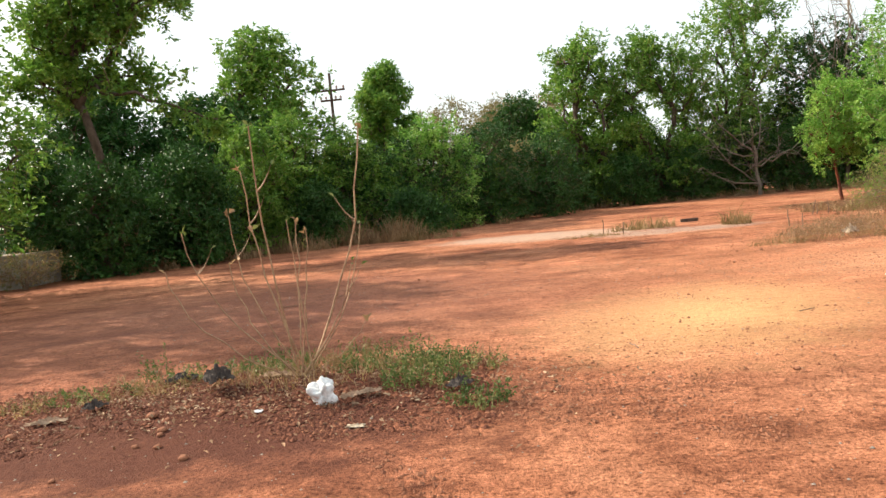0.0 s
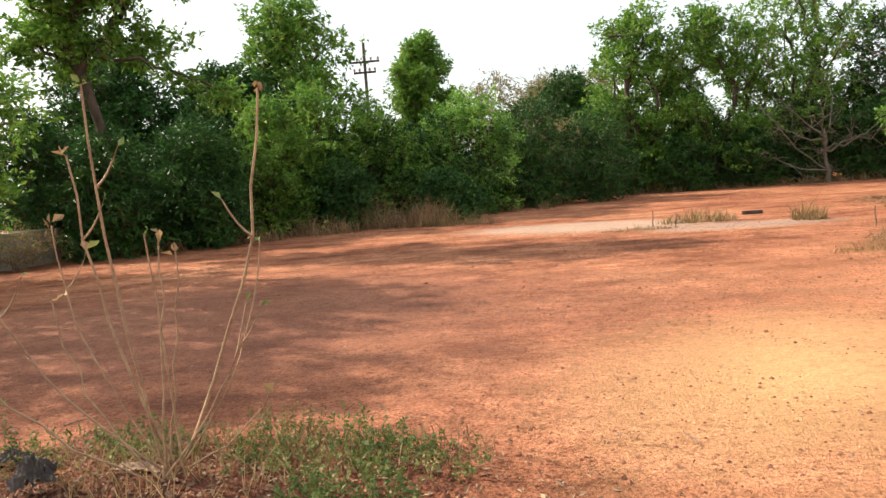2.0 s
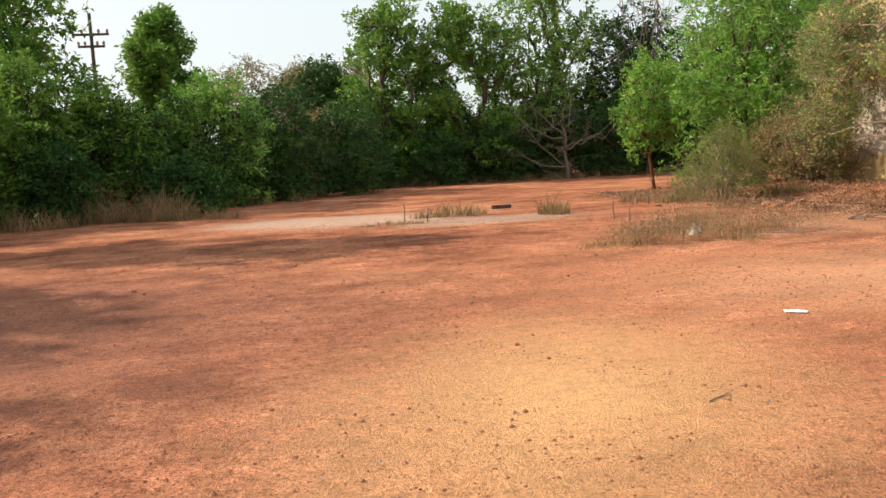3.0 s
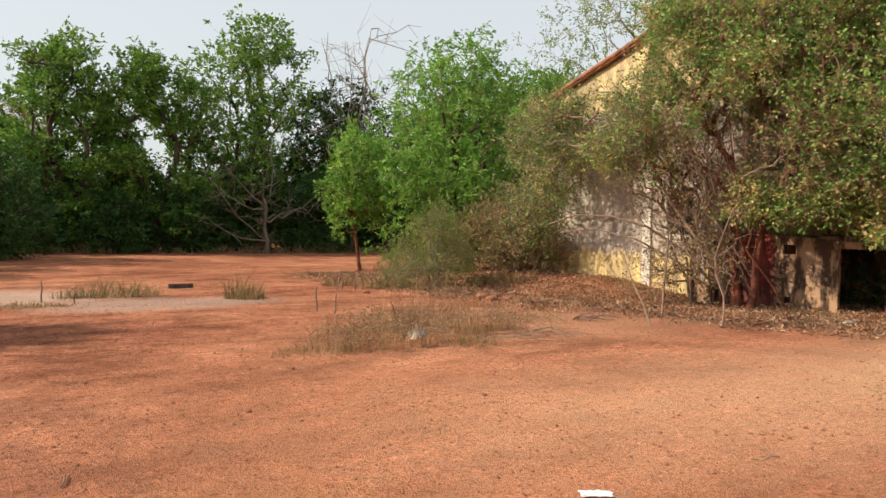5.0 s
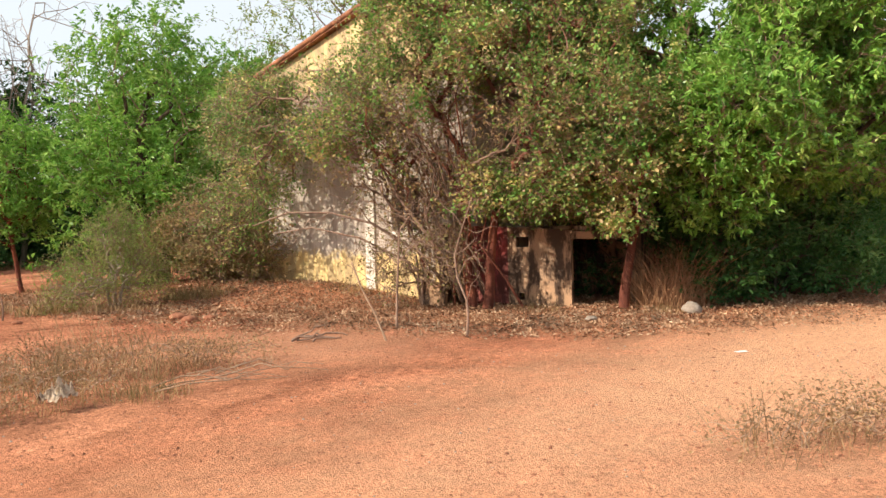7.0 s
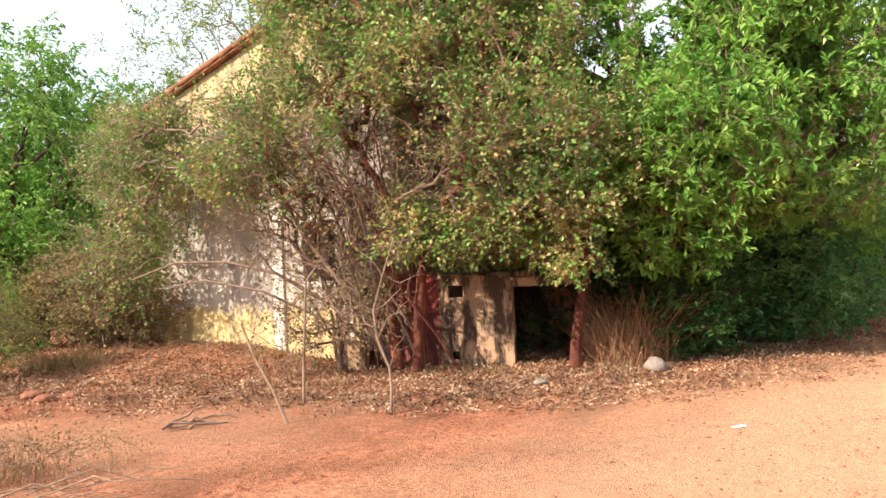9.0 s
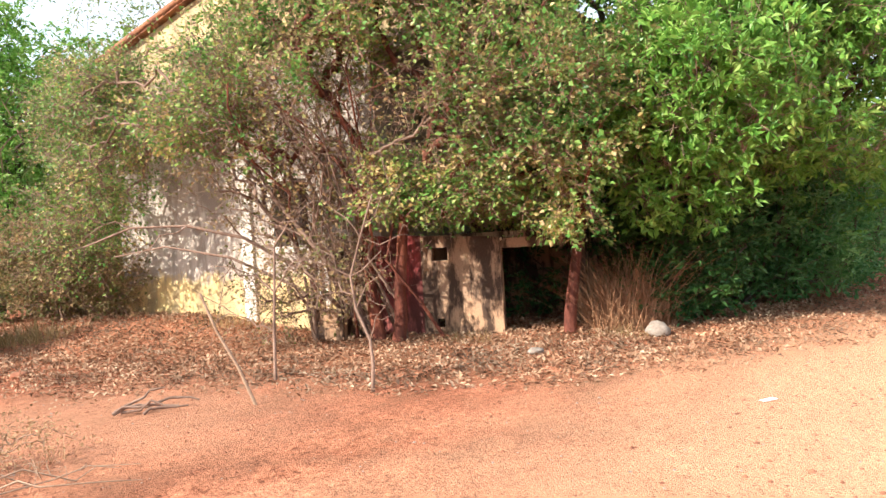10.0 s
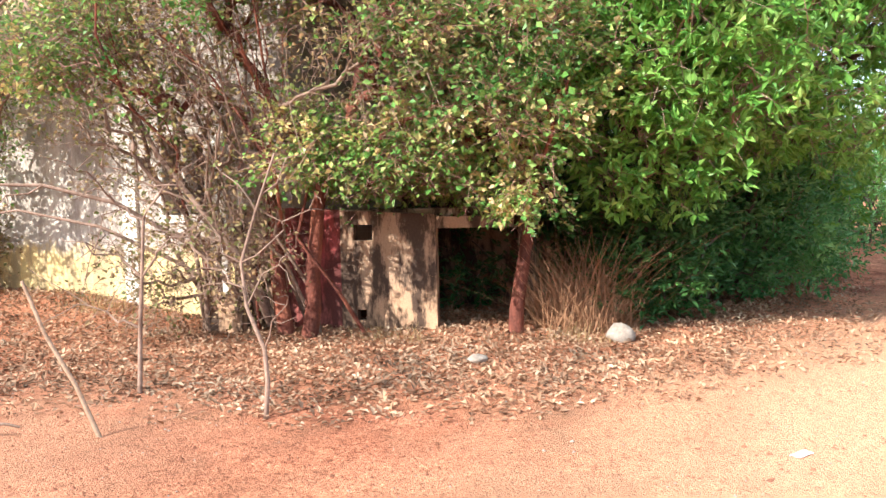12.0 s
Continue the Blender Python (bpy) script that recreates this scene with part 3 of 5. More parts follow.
def house_part(name, bm, mat, parent=house, label=""):
    ob = part(name, bm, mat, None, label)
    ob.parent = parent
    ob.matrix_parent_inverse = Matrix.Translation((-HX, -17.1, 0)) if parent is house else Matrix.Identity(4)
    return ob


def eaves(u):
    return 4.0


bm = wall_with_holes(16.15, 21.9, eaves, [(17.45, 18.15, 1.35, 2.35)], 0.28)
bmesh.ops.translate(bm, vec=(HX, 0, 0), verts=bm.verts)
house_part("wall", bm, PLASTER, label="grey weathered plaster wall with a yellow painted foot")
bm = wall_with_holes(14.2, 21.9, lambda u: roof_line(u) - 4.002, [], 0.26)
bmesh.ops.translate(bm, vec=(HX + 0.01, 0, 4.002), verts=bm.verts)
house_part("gable", bm, GABLE_PLASTER, label="yellow stained plaster gable")
bm = bmesh.new()
for b in ((HX + 0.285, 16.15, 0, 19.74, 16.41, 5.05), (HX + 0.285, 21.64, 0, 19.74, 21.9, 4.77)):
    house_part("wall", box(bmesh.new(), *b), PLASTER)
box(bm, HX - 0.05, 18.62, 0.0, HX - 0.003, 18.86, 3.9)
bmesh.ops.bevel(bm, geom=bm.edges[:], offset=0.012, segments=1)
house_part("pilaster", bm, WHITE_PAINT, label="flaking white painted pilaster")
bm = bmesh.new()
box(bm, HX - 0.04, 17.12, 0.0, HX - 0.003, 17.3, 3.9)
house_part("pilaster", bm, WHITE_PAINT, label="flaking white painted pilaster")
# recess wall: the dark annex plaster stands in for deep shade here
bm = wall_with_holes(13.95, 16.14, roof_line, [], 0.25)
bmesh.ops.translate(bm, vec=(17.2, 0, 0), verts=bm.verts)
house_part("wall", bm, ANNEX_PLASTER, label="plaster wall of the recess, shade put into its dark colour")
bm = wall_with_holes(13.95, 21.9, roof_line, [], 0.25)
bmesh.ops.translate(bm, vec=(19.75, 0, 0), verts=bm.verts)
house_part("wall", bm, PLASTER)
win = house_part("window", box(bmesh.new(), HX + 0.2, 17.47, 1.37, HX + 0.23, 18.13, 2.33), WOOD, label="dark boarded window with a pale frame")
for y0, z0, y1, z1 in ((17.38, 2.35, 18.22, 2.45), (17.38, 1.25, 18.22, 1.35), (17.38, 1.352, 17.448, 2.348), (18.152, 1.352, 18.22, 2.348), (17.78, 1.352, 17.82, 2.348)):
    house_part("frame", box(bmesh.new(), HX - 0.03, y0, z0, HX + 0.12 if y0 == 17.78 else HX - 0.002, y1, z1), WHITE_PAINT, label="pale flaking frame").parent = win
for side in (-1, 1):
    v0, v1 = (18.4, 13.9) if side < 0 else (18.4, 22.05)
    bm = bmesh.new()
    q = [bm.verts.new((x, y, roof_line(y) + dz)) for dz in (0.02, 0.1) for x, y in ((HX - 0.12, v0), (20.3, v0), (20.3, v1), (HX - 0.12, v1))]
    for f in ((0, 1, 2, 3), (7, 6, 5, 4), (0, 4, 5, 1), (1, 5, 6, 2), (2, 6, 7, 3), (3, 7, 4, 0)):
        bm.faces.new([q[i] for i in f])
    bmesh.ops.recalc_face_normals(bm, faces=bm.faces)
    roof = house_part("roof", bm, TILE, label="red clay tile roof")
    n = int(abs(v1 - v0) / 0.34)
    verge = None
    for k in range(n):
        y = v0 + (v1 - v0) * (k + 0.5) / n
        pts = [(HX - 0.1, y - side * 0.2, roof_line(y - side * 0.2) + 0.11), (HX - 0.1, y + side * 0.2, roof_line(y + side * 0.2) + 0.095)]
        v, f = tube(pts, [0.055, 0.068], 8)
        t = new("tile", mesh_of("tile", v, f, TILE, True))
        t.parent = roof
        t.matrix_parent_inverse = Matrix.Identity(4)

# low annex in front of the recess, wall with two small holes and a doorway beside it
annex = thing("annex", (14.5, 16.3, 0), "low concrete annex with black mould streaks and a dark doorway", "shed")
turn = math.atan2(0.5, 1.7)


def annex_part(name, bm, mat, label=""):
    ob = part(name, bm, mat, annex, label)
    ob.rotation_euler = (0, 0, turn)
    return ob


def slope(u):
    return 1.42 + 0.06 * u


for u0, u1, holes, mat, words in ((-1.88, -0.76, [(-1.14, -0.92, 1.02, 1.2), (-1.05, -0.94, 0.1, 0.22)], ANNEX_PLASTER, "mould-streaked plaster wall"),
                                  (-0.758, -0.1, [], RED_PLASTER, "wall strip with worn dark red paint"), (-0.098, 0.55, [], ANNEX_PLASTER, "mould-streaked plaster wall")):
    bm = wall_with_holes(u0, u1, slope, holes, 0.16)
    bmesh.ops.bevel(bm, geom=[e for e in bm.edges if len(e.link_faces) == 2 and e.calc_face_angle() > 0.5], offset=0.008, segments=1)
    annex_part("wall", bm, mat, words)
annex_part("lintel", box(bmesh.new(), 0.0, -2.75, 1.15, 0.14, -1.884, 1.28), ANNEX_PLASTER, "cracked concrete lintel")
annex_part("wall", box(bmesh.new(), 0.162, -0.1, 0, 2.4, 0.06, 1.4), ANNEX_PLASTER)
annex_part("wall", box(bmesh.new(), 0.7, -2.95, 0, 2.4, -2.76, 1.28), ANNEX_PLASTER)
annex_part("wall", box(bmesh.new(), 2.402, -2.95, 0, 2.55, 0.06, 1.4), ANNEX_PLASTER)

annex_part("roof", box(bmesh.new(), 0.17, -2.95, 1.285, 2.56, -0.11, 1.37), ANNEX_PLASTER, "flat stained concrete roof")

# ---- trees ----
# vine-covered tree that hides the house
BX, BY = 14.1, 15.75
HOUSE_BLOBS = [(12.7, 17.6, 3.2, 0.8, 0.6), (13.3, 16.4, 4.3, 0.75, 0.55), (13.1, 15.7, 3.3, 0.55, 0.4), (13.6, 14.9, 4.1, 0.9, 0.7), (13.4, 15.3, 2.8, 0.6, 0.4), (13.8, 14.1, 3.3, 0.7, 0.6),
               (14.0, 13.3, 3.1, 0.8, 0.7), (14.3, 13.2, 2.0, 0.65, 0.6), (14.4, 15.3, 5.2, 1.2, 0.8), (14.6, 14.1, 4.8, 1.1, 0.9), (14.2, 16.6, 5.2, 0.9, 0.6), (13.9, 14.2, 2.1, 0.5, 0.45), (13.2, 16.5, 2.5, 0.6, 0.5), (13.6, 15.3, 2.1, 0.6, 0.45), (13.9, 14.7, 1.9, 0.5, 0.4), (14.0, 13.6, 2.4, 0.6, 0.5),
               (13.6, 17.1, 4.9, 0.7, 0.5), (14.6, 16.8, 6.1, 1.0, 0.6), (14.9, 15.2, 6.3, 1.1, 0.7), (14.9, 13.9, 6.2, 1.1, 0.7), (13.3, 17.3, 3.9, 0.7, 0.5), (13.7, 16.9, 5.4, 0.8, 0.6), (13.9, 17.6, 5.7, 0.6, 0.45), (13.7, 16.2, 4.6, 0.7, 0.6), (13.5, 15.9, 3.8, 0.7, 0.6), (14.0, 15.9, 5.9, 0.9, 0.6), (14.8, 13.9, 1.65, 0.5, 0.3)]


def rel(blobs, x, y):
    return [(b[0] - x, b[1] - y, *b[2:]) for b in blobs]


tree("overgrown_tree", (BX, BY, 0), rel(HOUSE_BLOBS, BX, BY), "spreading red-barked tree smothered in small green and yellowing vine leaves", trunk=0.075, leafmat=LEAF_VINE, bark=BARK_RED,
     clusters=4300, per=14, size=0.066, spread=0.29, seed=11, gap=0.36, sprays=4, aspect=0.72, shell=0.35, fork=0.42, stems=2, twigs=True, twigmat=TWIG_RED)
tree("vine_thicket", (14.2, 17.0, 0), rel([(13.6, 17.9, 4.4, 0.6, 0.4), (13.5, 18.7, 4.1, 0.7, 0.4), (13.4, 20.4, 4.0, 0.8, 0.5), (12.9, 17.2, 3.4, 0.7, 0.6), (13.5, 18.4, 3.9, 0.6, 0.4), (13.4, 19.6, 3.4, 0.8, 0.6), (13.9, 20.2, 4.3, 0.8, 0.4), (13.7, 21.4, 3.9, 0.9, 0.6), (13.6, 20.6, 3.5, 0.9, 0.7), (13.9, 19.3, 4.2, 0.7, 0.4), (14.2, 22.1, 3.4, 0.8, 0.9), (13.3, 20.6, 2.6, 0.9, 0.9),
     (13.5, 21.6, 2.0, 0.9, 1.0), (13.7, 21.6, 3.4, 0.8, 0.8)], 14.2, 17.0),
     "tangle of half-dry vine with brown and green leaves over the wall", "vine", trunk=0.025, leafmat=LEAF_VINE, bark=TWIG, clusters=2300, per=11, size=0.06, spread=0.3, seed=14, gap=0.3, sprays=4, aspect=0.7, shell=0.3, fork=0.3, stems=2, twigs=True)
tree("dry_bush", (14.1, 23.0, 0.0), [(0, 0, 1.0, 0.8, 0.8), (0.5, -0.5, 0.7, 0.6, 0.6), (-0.3, 0.3, 1.7, 0.8, 0.6), (0.3, 0.6, 1.5, 0.8, 0.9), (-0.7, -0.9, 1.2, 0.6, 0.5), (0.1, -1.4, 0.9, 0.7, 0.6)], "half-dry bush with brown and green leaves against the house corner", "bush",
     trunk=0.025, leafmat=LEAF_DRY, bark=TWIG, clusters=1000, per=12, size=0.066, spread=0.26, twigs=True, seed=18, gap=0.15, shell=0.25, stems=4, aspect=0.7)
tree("annex_creeper", (15.3, 15.2, 1.37), [(-0.2, -0.3, 0.25, 0.6, 0.25), (-0.4, 0.5, 0.25, 0.5, 0.25), (0, -1.0, 0.2, 0.6, 0.25), (0.1, -0.6, 0.6, 0.6, 0.3)], "yellow-green creeper on the annex roof", "vine", trunk=0.015, leafmat=LEAF_FINE, bark=TWIG, clusters=330, per=12, size=0.055, spread=0.2, twigs=True, seed=17, shell=0.2)
tree("twig_thicket", (14.0, 16.9, 0), rel([(13.7, 17.2, 1.0, 0.6, 0.8), (13.6, 16.6, 2.0, 0.7, 0.7), (13.9, 16.2, 1.2, 0.5, 0.8), (13.5, 17.6, 2.0, 0.6, 0.5), (13.4, 16.2, 3.2, 0.9, 0.8), (13.8, 15.4, 2.5, 0.8, 0.5), (13.2, 17.4, 3.2, 0.9, 0.7), (13.7, 14.4, 2.8, 0.9, 0.7), (13.6, 18.4, 2.6, 0.6, 0.6), (13.1, 15.9, 1.0, 0.5, 0.4), (12.9, 16.8, 0.9, 0.5, 0.4), (13.3, 16.9, 0.5, 0.6, 0.3)], 14.0, 16.9),
     "bare brown twig thicket with a few dry leaves", "thicket", trunk=0.028, leafmat=LEAF_DRY, bark=TWIG, clusters=1150, per=6, size=0.055, spread=0.34, twigs=True, seed=16, gap=0.1, aspect=0.7, shell=0.15, fork=0.4, stems=5)
tree("red_trunk_tree", (15.1, 13.58, 0), rel([(14.6, 13.2, 2.4, 0.9, 0.6), (15.2, 12.9, 3.3, 1.1, 0.8), (14.9, 14.0, 4.2, 1.1, 0.8), (14.2, 13.9, 2.3, 0.5, 0.5), (14.3, 13.1, 1.6, 0.4, 0.4)], 15.1, 13.58),
     "slender red-barked tree with small round leaves", trunk=0.07, leafmat=LEAF_VINE, bark=BARK_RED, clusters=1000, per=18, size=0.068, spread=0.24, twigs=True, twigmat=TWIG_RED, seed=15, gap=0.25, aspect=0.8, shell=0.4, fork=0.5, lean=(0.15, -0.15))
tree("broadleaf_tree", (17.0, 12.6, 0), rel([(15.2, 11.7, 3.0, 1.0, 0.8), (16.0, 12.7, 4.1, 1.3, 1.1), (17.2, 11.4, 4.2, 1.6, 1.3), (17.3, 10.6, 2.9, 1.3, 1.0), (17.1, 11.6, 5.6, 1.8, 1.2), (16.7, 13.4, 5.9, 1.6, 1.2), (18.8, 10.6, 4.6, 1.5, 1.2), (15.6, 12.3, 2.0, 0.7, 0.6)], 17.0, 12.6),
     "bright green broadleaf tree with whorls of glossy leaves", trunk=0.14, leafmat=LEAF_BRIGHT, clusters=3400, per=21, size=0.118, spread=0.26, twigs=True, whorl=True, seed=12, gap=0.32, aspect=0.42, shell=0.6)
# bushes, by index, that carry their shade in darker leaf colour; the rest stay lighter
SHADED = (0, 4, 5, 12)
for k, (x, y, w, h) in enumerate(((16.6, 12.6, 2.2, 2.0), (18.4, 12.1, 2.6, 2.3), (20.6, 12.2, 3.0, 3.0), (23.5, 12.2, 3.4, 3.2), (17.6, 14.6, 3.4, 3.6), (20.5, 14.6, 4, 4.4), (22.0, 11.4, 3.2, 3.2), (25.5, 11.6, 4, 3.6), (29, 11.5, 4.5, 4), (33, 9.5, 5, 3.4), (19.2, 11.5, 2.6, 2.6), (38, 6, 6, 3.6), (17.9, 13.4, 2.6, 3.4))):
    tree("undergrowth_bush", (x, y, 0), clouds(w, h, 0.0, 10, 40 + k), "dense undergrowth bush with shade put into its dark green leaves" if k in SHADED else "dense green bush beside the track", "bush", trunk=0.04, leafmat=LEAF_SHADED if k in SHADED else LEAF_MID, clusters=520, per=20, size=0.1, spread=0.25,
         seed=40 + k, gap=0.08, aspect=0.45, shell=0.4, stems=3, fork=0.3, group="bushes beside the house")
for k, (x, y, w, h) in enumerate(((20.6, 12.2, 5.0, 6.8), (24.5, 13.2, 6.0, 6.2), (30.5, 13.4, 6.5, 5.4), (37, 10.5, 7, 5.4))):
    tree("roadside_tree", (x, y, 0), clouds(w, h, 0.8, 14, 90 + k), "full green roadside tree with layered foliage", trunk=0.14, leafmat=LEAF_GREEN, clusters=1000, per=20, size=0.15, spread=0.3, seed=90 + k, gap=0.15, aspect=0.4, group="trees along the track")
tree("feathery_tree", (18.8, 22.8, 0), clouds(7.5, 9.4, 4.6, 9, 61), "tall grey-green tree with thin feathery foliage behind the house", trunk=0.16, leafmat=LEAF_FINE, bark=BARK_GREY, clusters=900, per=20, size=0.1, spread=0.35, seed=61, gap=0.35, aspect=0.35)
tree("shade_tree", (18.5, 17.5, 4.0 * 0), rel([(16.4, 15.6, 6.0, 1.6, 1.2), (18.2, 16.2, 7.0, 2.0, 1.4), (16.2, 18.2, 6.6, 1.5, 0.8), (17.5, 13.6, 7.2, 1.8, 1.2)], 18.5, 17.5), "tall dark tree rising over the house roof", trunk=0.2, leafmat=LEAF_GREEN,
     clusters=1100, per=20, size=0.1, spread=0.3, seed=62, gap=0.25)
# open ground between house and woods
tree("neem_tree", (15.2, 27.2, 0), clouds(6.8, 7.2, 0.9, 17, 26) + [(2.4, -0.8, 6.0, 1.3, 0.9), (3.2, -0.6, 5.0, 1.3, 1.0), (2.8, -1.0, 2.2, 1.2, 1.0), (-2.7, -0.4, 3.2, 0.9, 0.8), (3.6, -0.4, 3.6, 1.0, 1.0)],
     "bright green neem tree in full leaf", trunk=0.13, leafmat=LEAF_BRIGHT, clusters=2400, per=20, size=0.15, spread=0.27, seed=21, gap=0.24, aspect=0.36, droop=0.35)
tree("sapling", (11.95, 28.2, 0), [(-0.1, 0, 3.6, 0.75, 0.8), (-0.4, 0, 2.6, 0.8, 0.8), (0.3, 0.1, 2.2, 0.75, 0.7), (-0.5, 0.1, 1.7, 0.5, 0.45)], "young leafy tree with a thin leaning red trunk", trunk=0.05, leafmat=LEAF_BRIGHT, bark=BARK_RED,
     clusters=480, per=18, size=0.12, spread=0.25, seed=22, gap=0.15, aspect=0.4, lean=(-0.25, 0), fork=0.55)
tree("thorn_bush", (11.05, 22.15, 0), [(0, 0, 0.8, 0.9, 0.8), (-0.7, 0, 0.5, 0.7, 0.5), (0.7, 0.3, 0.6, 0.7, 0.6), (0.2, 0, 1.4, 0.6, 0.5)], "feathery yellow-green thorn bush on the red soil", "bush", trunk=0.03, leafmat=LEAF_FINE, bark=BARK_GREY,
     clusters=650, per=24, size=0.045, spread=0.3, twigs=True, seed=23, gap=0.1, aspect=0.3, shell=0.2, stems=4)
tree("dry_bush", (14.6, 24.6, 0), [(0, 0, 1.4, 1.0, 0.9), (-0.9, -0.4, 1.0, 0.8, 0.8), (0.7, -0.8, 0.9, 0.8, 0.7)], "brown half-dry bush with a few green leaves", "bush", trunk=0.035, leafmat=LEAF_DRY, bark=BARK_GREY,
     clusters=520, per=18, size=0.08, spread=0.28, seed=24, gap=0.2, shell=0.3, stems=4, aspect=0.6)

# wood along the far and left side
WOODS = [  # x, y, crown width, top, bottom, leaf kind, trunk
    (-10.4, 34.5, 5.6, 9.5, 1.4, 0, 0.16), (-5.9, 42, 3.2, 8.7, 3.0, 0, 0.12), (-12.5, 33, 5.5, 6.6, 2.0, 2, 0.18), (5.2, 45.4, 5.2, 9.9, 0.6, 0, 0.2), (9.2, 46, 5.8, 9.8, 0.4, 0, 0.2),
    (14.6, 47, 7.4, 12.6, 1.2, 0, 0.25), (19.5, 47, 7.5, 9.0, 1.0, 2, 0.2), (24.5, 44, 7, 8.6, 1.0, 0, 0.2), (1.4, 50, 5, 7.0, 1.5, 2, 0.18), (-16, 30, 5, 7.5, 2, 2, 0.2), (29, 38, 7, 9, 1, 0, 0.2), (23, 34, 6, 8, 1, 0, 0.2)]
for k, (x, y, w, t, b, kind, tr) in enumerate(WOODS):
    # leaf kind 2: the wood's inner shade is painted into the leaves
    tree("woodland_tree", (x, y, 0), clouds(w, t, b, 17, 70 + k), ("tall green tree with a billowing crown at the wood's edge", "", "tree standing within the wood, shade put into its dark green leaves")[kind], trunk=tr, leafmat=(LEAF_GREEN, None, LEAF_SHADED)[kind],
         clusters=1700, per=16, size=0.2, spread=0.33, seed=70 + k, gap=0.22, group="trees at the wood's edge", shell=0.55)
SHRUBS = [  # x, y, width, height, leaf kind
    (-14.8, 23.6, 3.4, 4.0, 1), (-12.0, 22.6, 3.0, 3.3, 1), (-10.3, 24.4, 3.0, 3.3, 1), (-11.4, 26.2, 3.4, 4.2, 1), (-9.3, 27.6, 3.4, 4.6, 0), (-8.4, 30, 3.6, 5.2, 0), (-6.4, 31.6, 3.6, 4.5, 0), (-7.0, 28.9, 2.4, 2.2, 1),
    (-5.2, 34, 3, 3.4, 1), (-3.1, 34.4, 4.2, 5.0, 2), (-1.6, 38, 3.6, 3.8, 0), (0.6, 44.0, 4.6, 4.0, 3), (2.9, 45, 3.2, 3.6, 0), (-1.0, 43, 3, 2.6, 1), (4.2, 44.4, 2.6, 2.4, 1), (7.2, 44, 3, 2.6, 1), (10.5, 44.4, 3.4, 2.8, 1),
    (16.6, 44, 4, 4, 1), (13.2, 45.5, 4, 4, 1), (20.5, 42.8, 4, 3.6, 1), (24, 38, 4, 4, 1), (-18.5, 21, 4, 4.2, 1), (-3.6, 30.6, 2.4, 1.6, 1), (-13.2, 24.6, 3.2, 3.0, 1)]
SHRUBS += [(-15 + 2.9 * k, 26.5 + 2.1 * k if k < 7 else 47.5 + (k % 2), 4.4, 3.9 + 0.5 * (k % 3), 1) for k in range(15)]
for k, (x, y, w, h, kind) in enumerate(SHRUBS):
    # leaf kind 1: shade at the wood's foot is painted into the leaves
    tree("woodland_bush", (x, y, 0), clouds(w, h, 0.0, 12, 120 + k), ("green leafy bush at the wood's edge", "bush with the wood's shade put into its dark green leaves", "bright green bush at the wood's edge", "olive half-dry bush at the wood's edge")[kind], "bush", trunk=0.05,
         leafmat=(LEAF_GREEN, LEAF_SHADED, LEAF_BRIGHT, LEAF_OLIVE)[kind], clusters=750, per=17, size=0.15, spread=0.36, seed=120 + k, gap=0.08, stems=3, fork=0.3, group="bushes at the wood's edge", shell=0.4)
# the big open tree with a forked dark trunk
tree("forked_tree", (-12.1, 22.4, 0), [(0.9, 0, 8.3, 1.7, 1.2), (-0.6, 0.4, 7.6, 1.5, 1.1), (2.2, -0.4, 7.0, 1.2, 0.9), (1.2, 0.3, 6.0, 1.2, 0.7), (2.8, 0.2, 5.2, 1.1, 0.6), (-1.4, 0, 6.0, 1.2, 0.8), (0.2, -0.5, 5.2, 0.9, 0.5), (3.9, 0.6, 4.4, 1.0, 0.5), (2.4, 0.4, 8.6, 1.0, 0.8)],
     "large open-crowned tree with a forked dark trunk", trunk=0.17, clusters=1250, per=18, size=0.17, spread=0.34, seed=31, gap=0.4, shell=0.3, leafmat=LEAF_GREEN, lean=(0.2, 0), fork=0.42)
tree("shade_tree", (-13.5, 13.0, 0), clouds(7, 8.4, 2.0, 14, 33), "leafy tree at the clearing's edge", trunk=0.2, clusters=1200, per=16, size=0.18, spread=0.4, seed=33, gap=0.2)
tree("shade_tree", (-14.5, 17.6, 0), clouds(5.5, 9.5, 2.2, 13, 34), "leafy tree at the clearing's edge", trunk=0.2, clusters=1100, per=16, size=0.18, spread=0.4, seed=34, gap=0.2)
for k, (x, y) in enumerate(((-3.6, 60), (0.8, 61.5), (-0.6, 66), (4.0, 63))):
    tree("bare_tree", (x, y, 0), clouds(6.0, 8.4 + 0.4 * (k % 2), 2.5, 9, 160 + k), "distant bare tan-brown tree with fine twigs", trunk=0.14, leafmat=LEAF_OLIVE, bark=BARK_GREY, clusters=1200, per=12, size=0.16, spread=0.5, seed=160 + k, gap=0.25, group="distant bare trees")


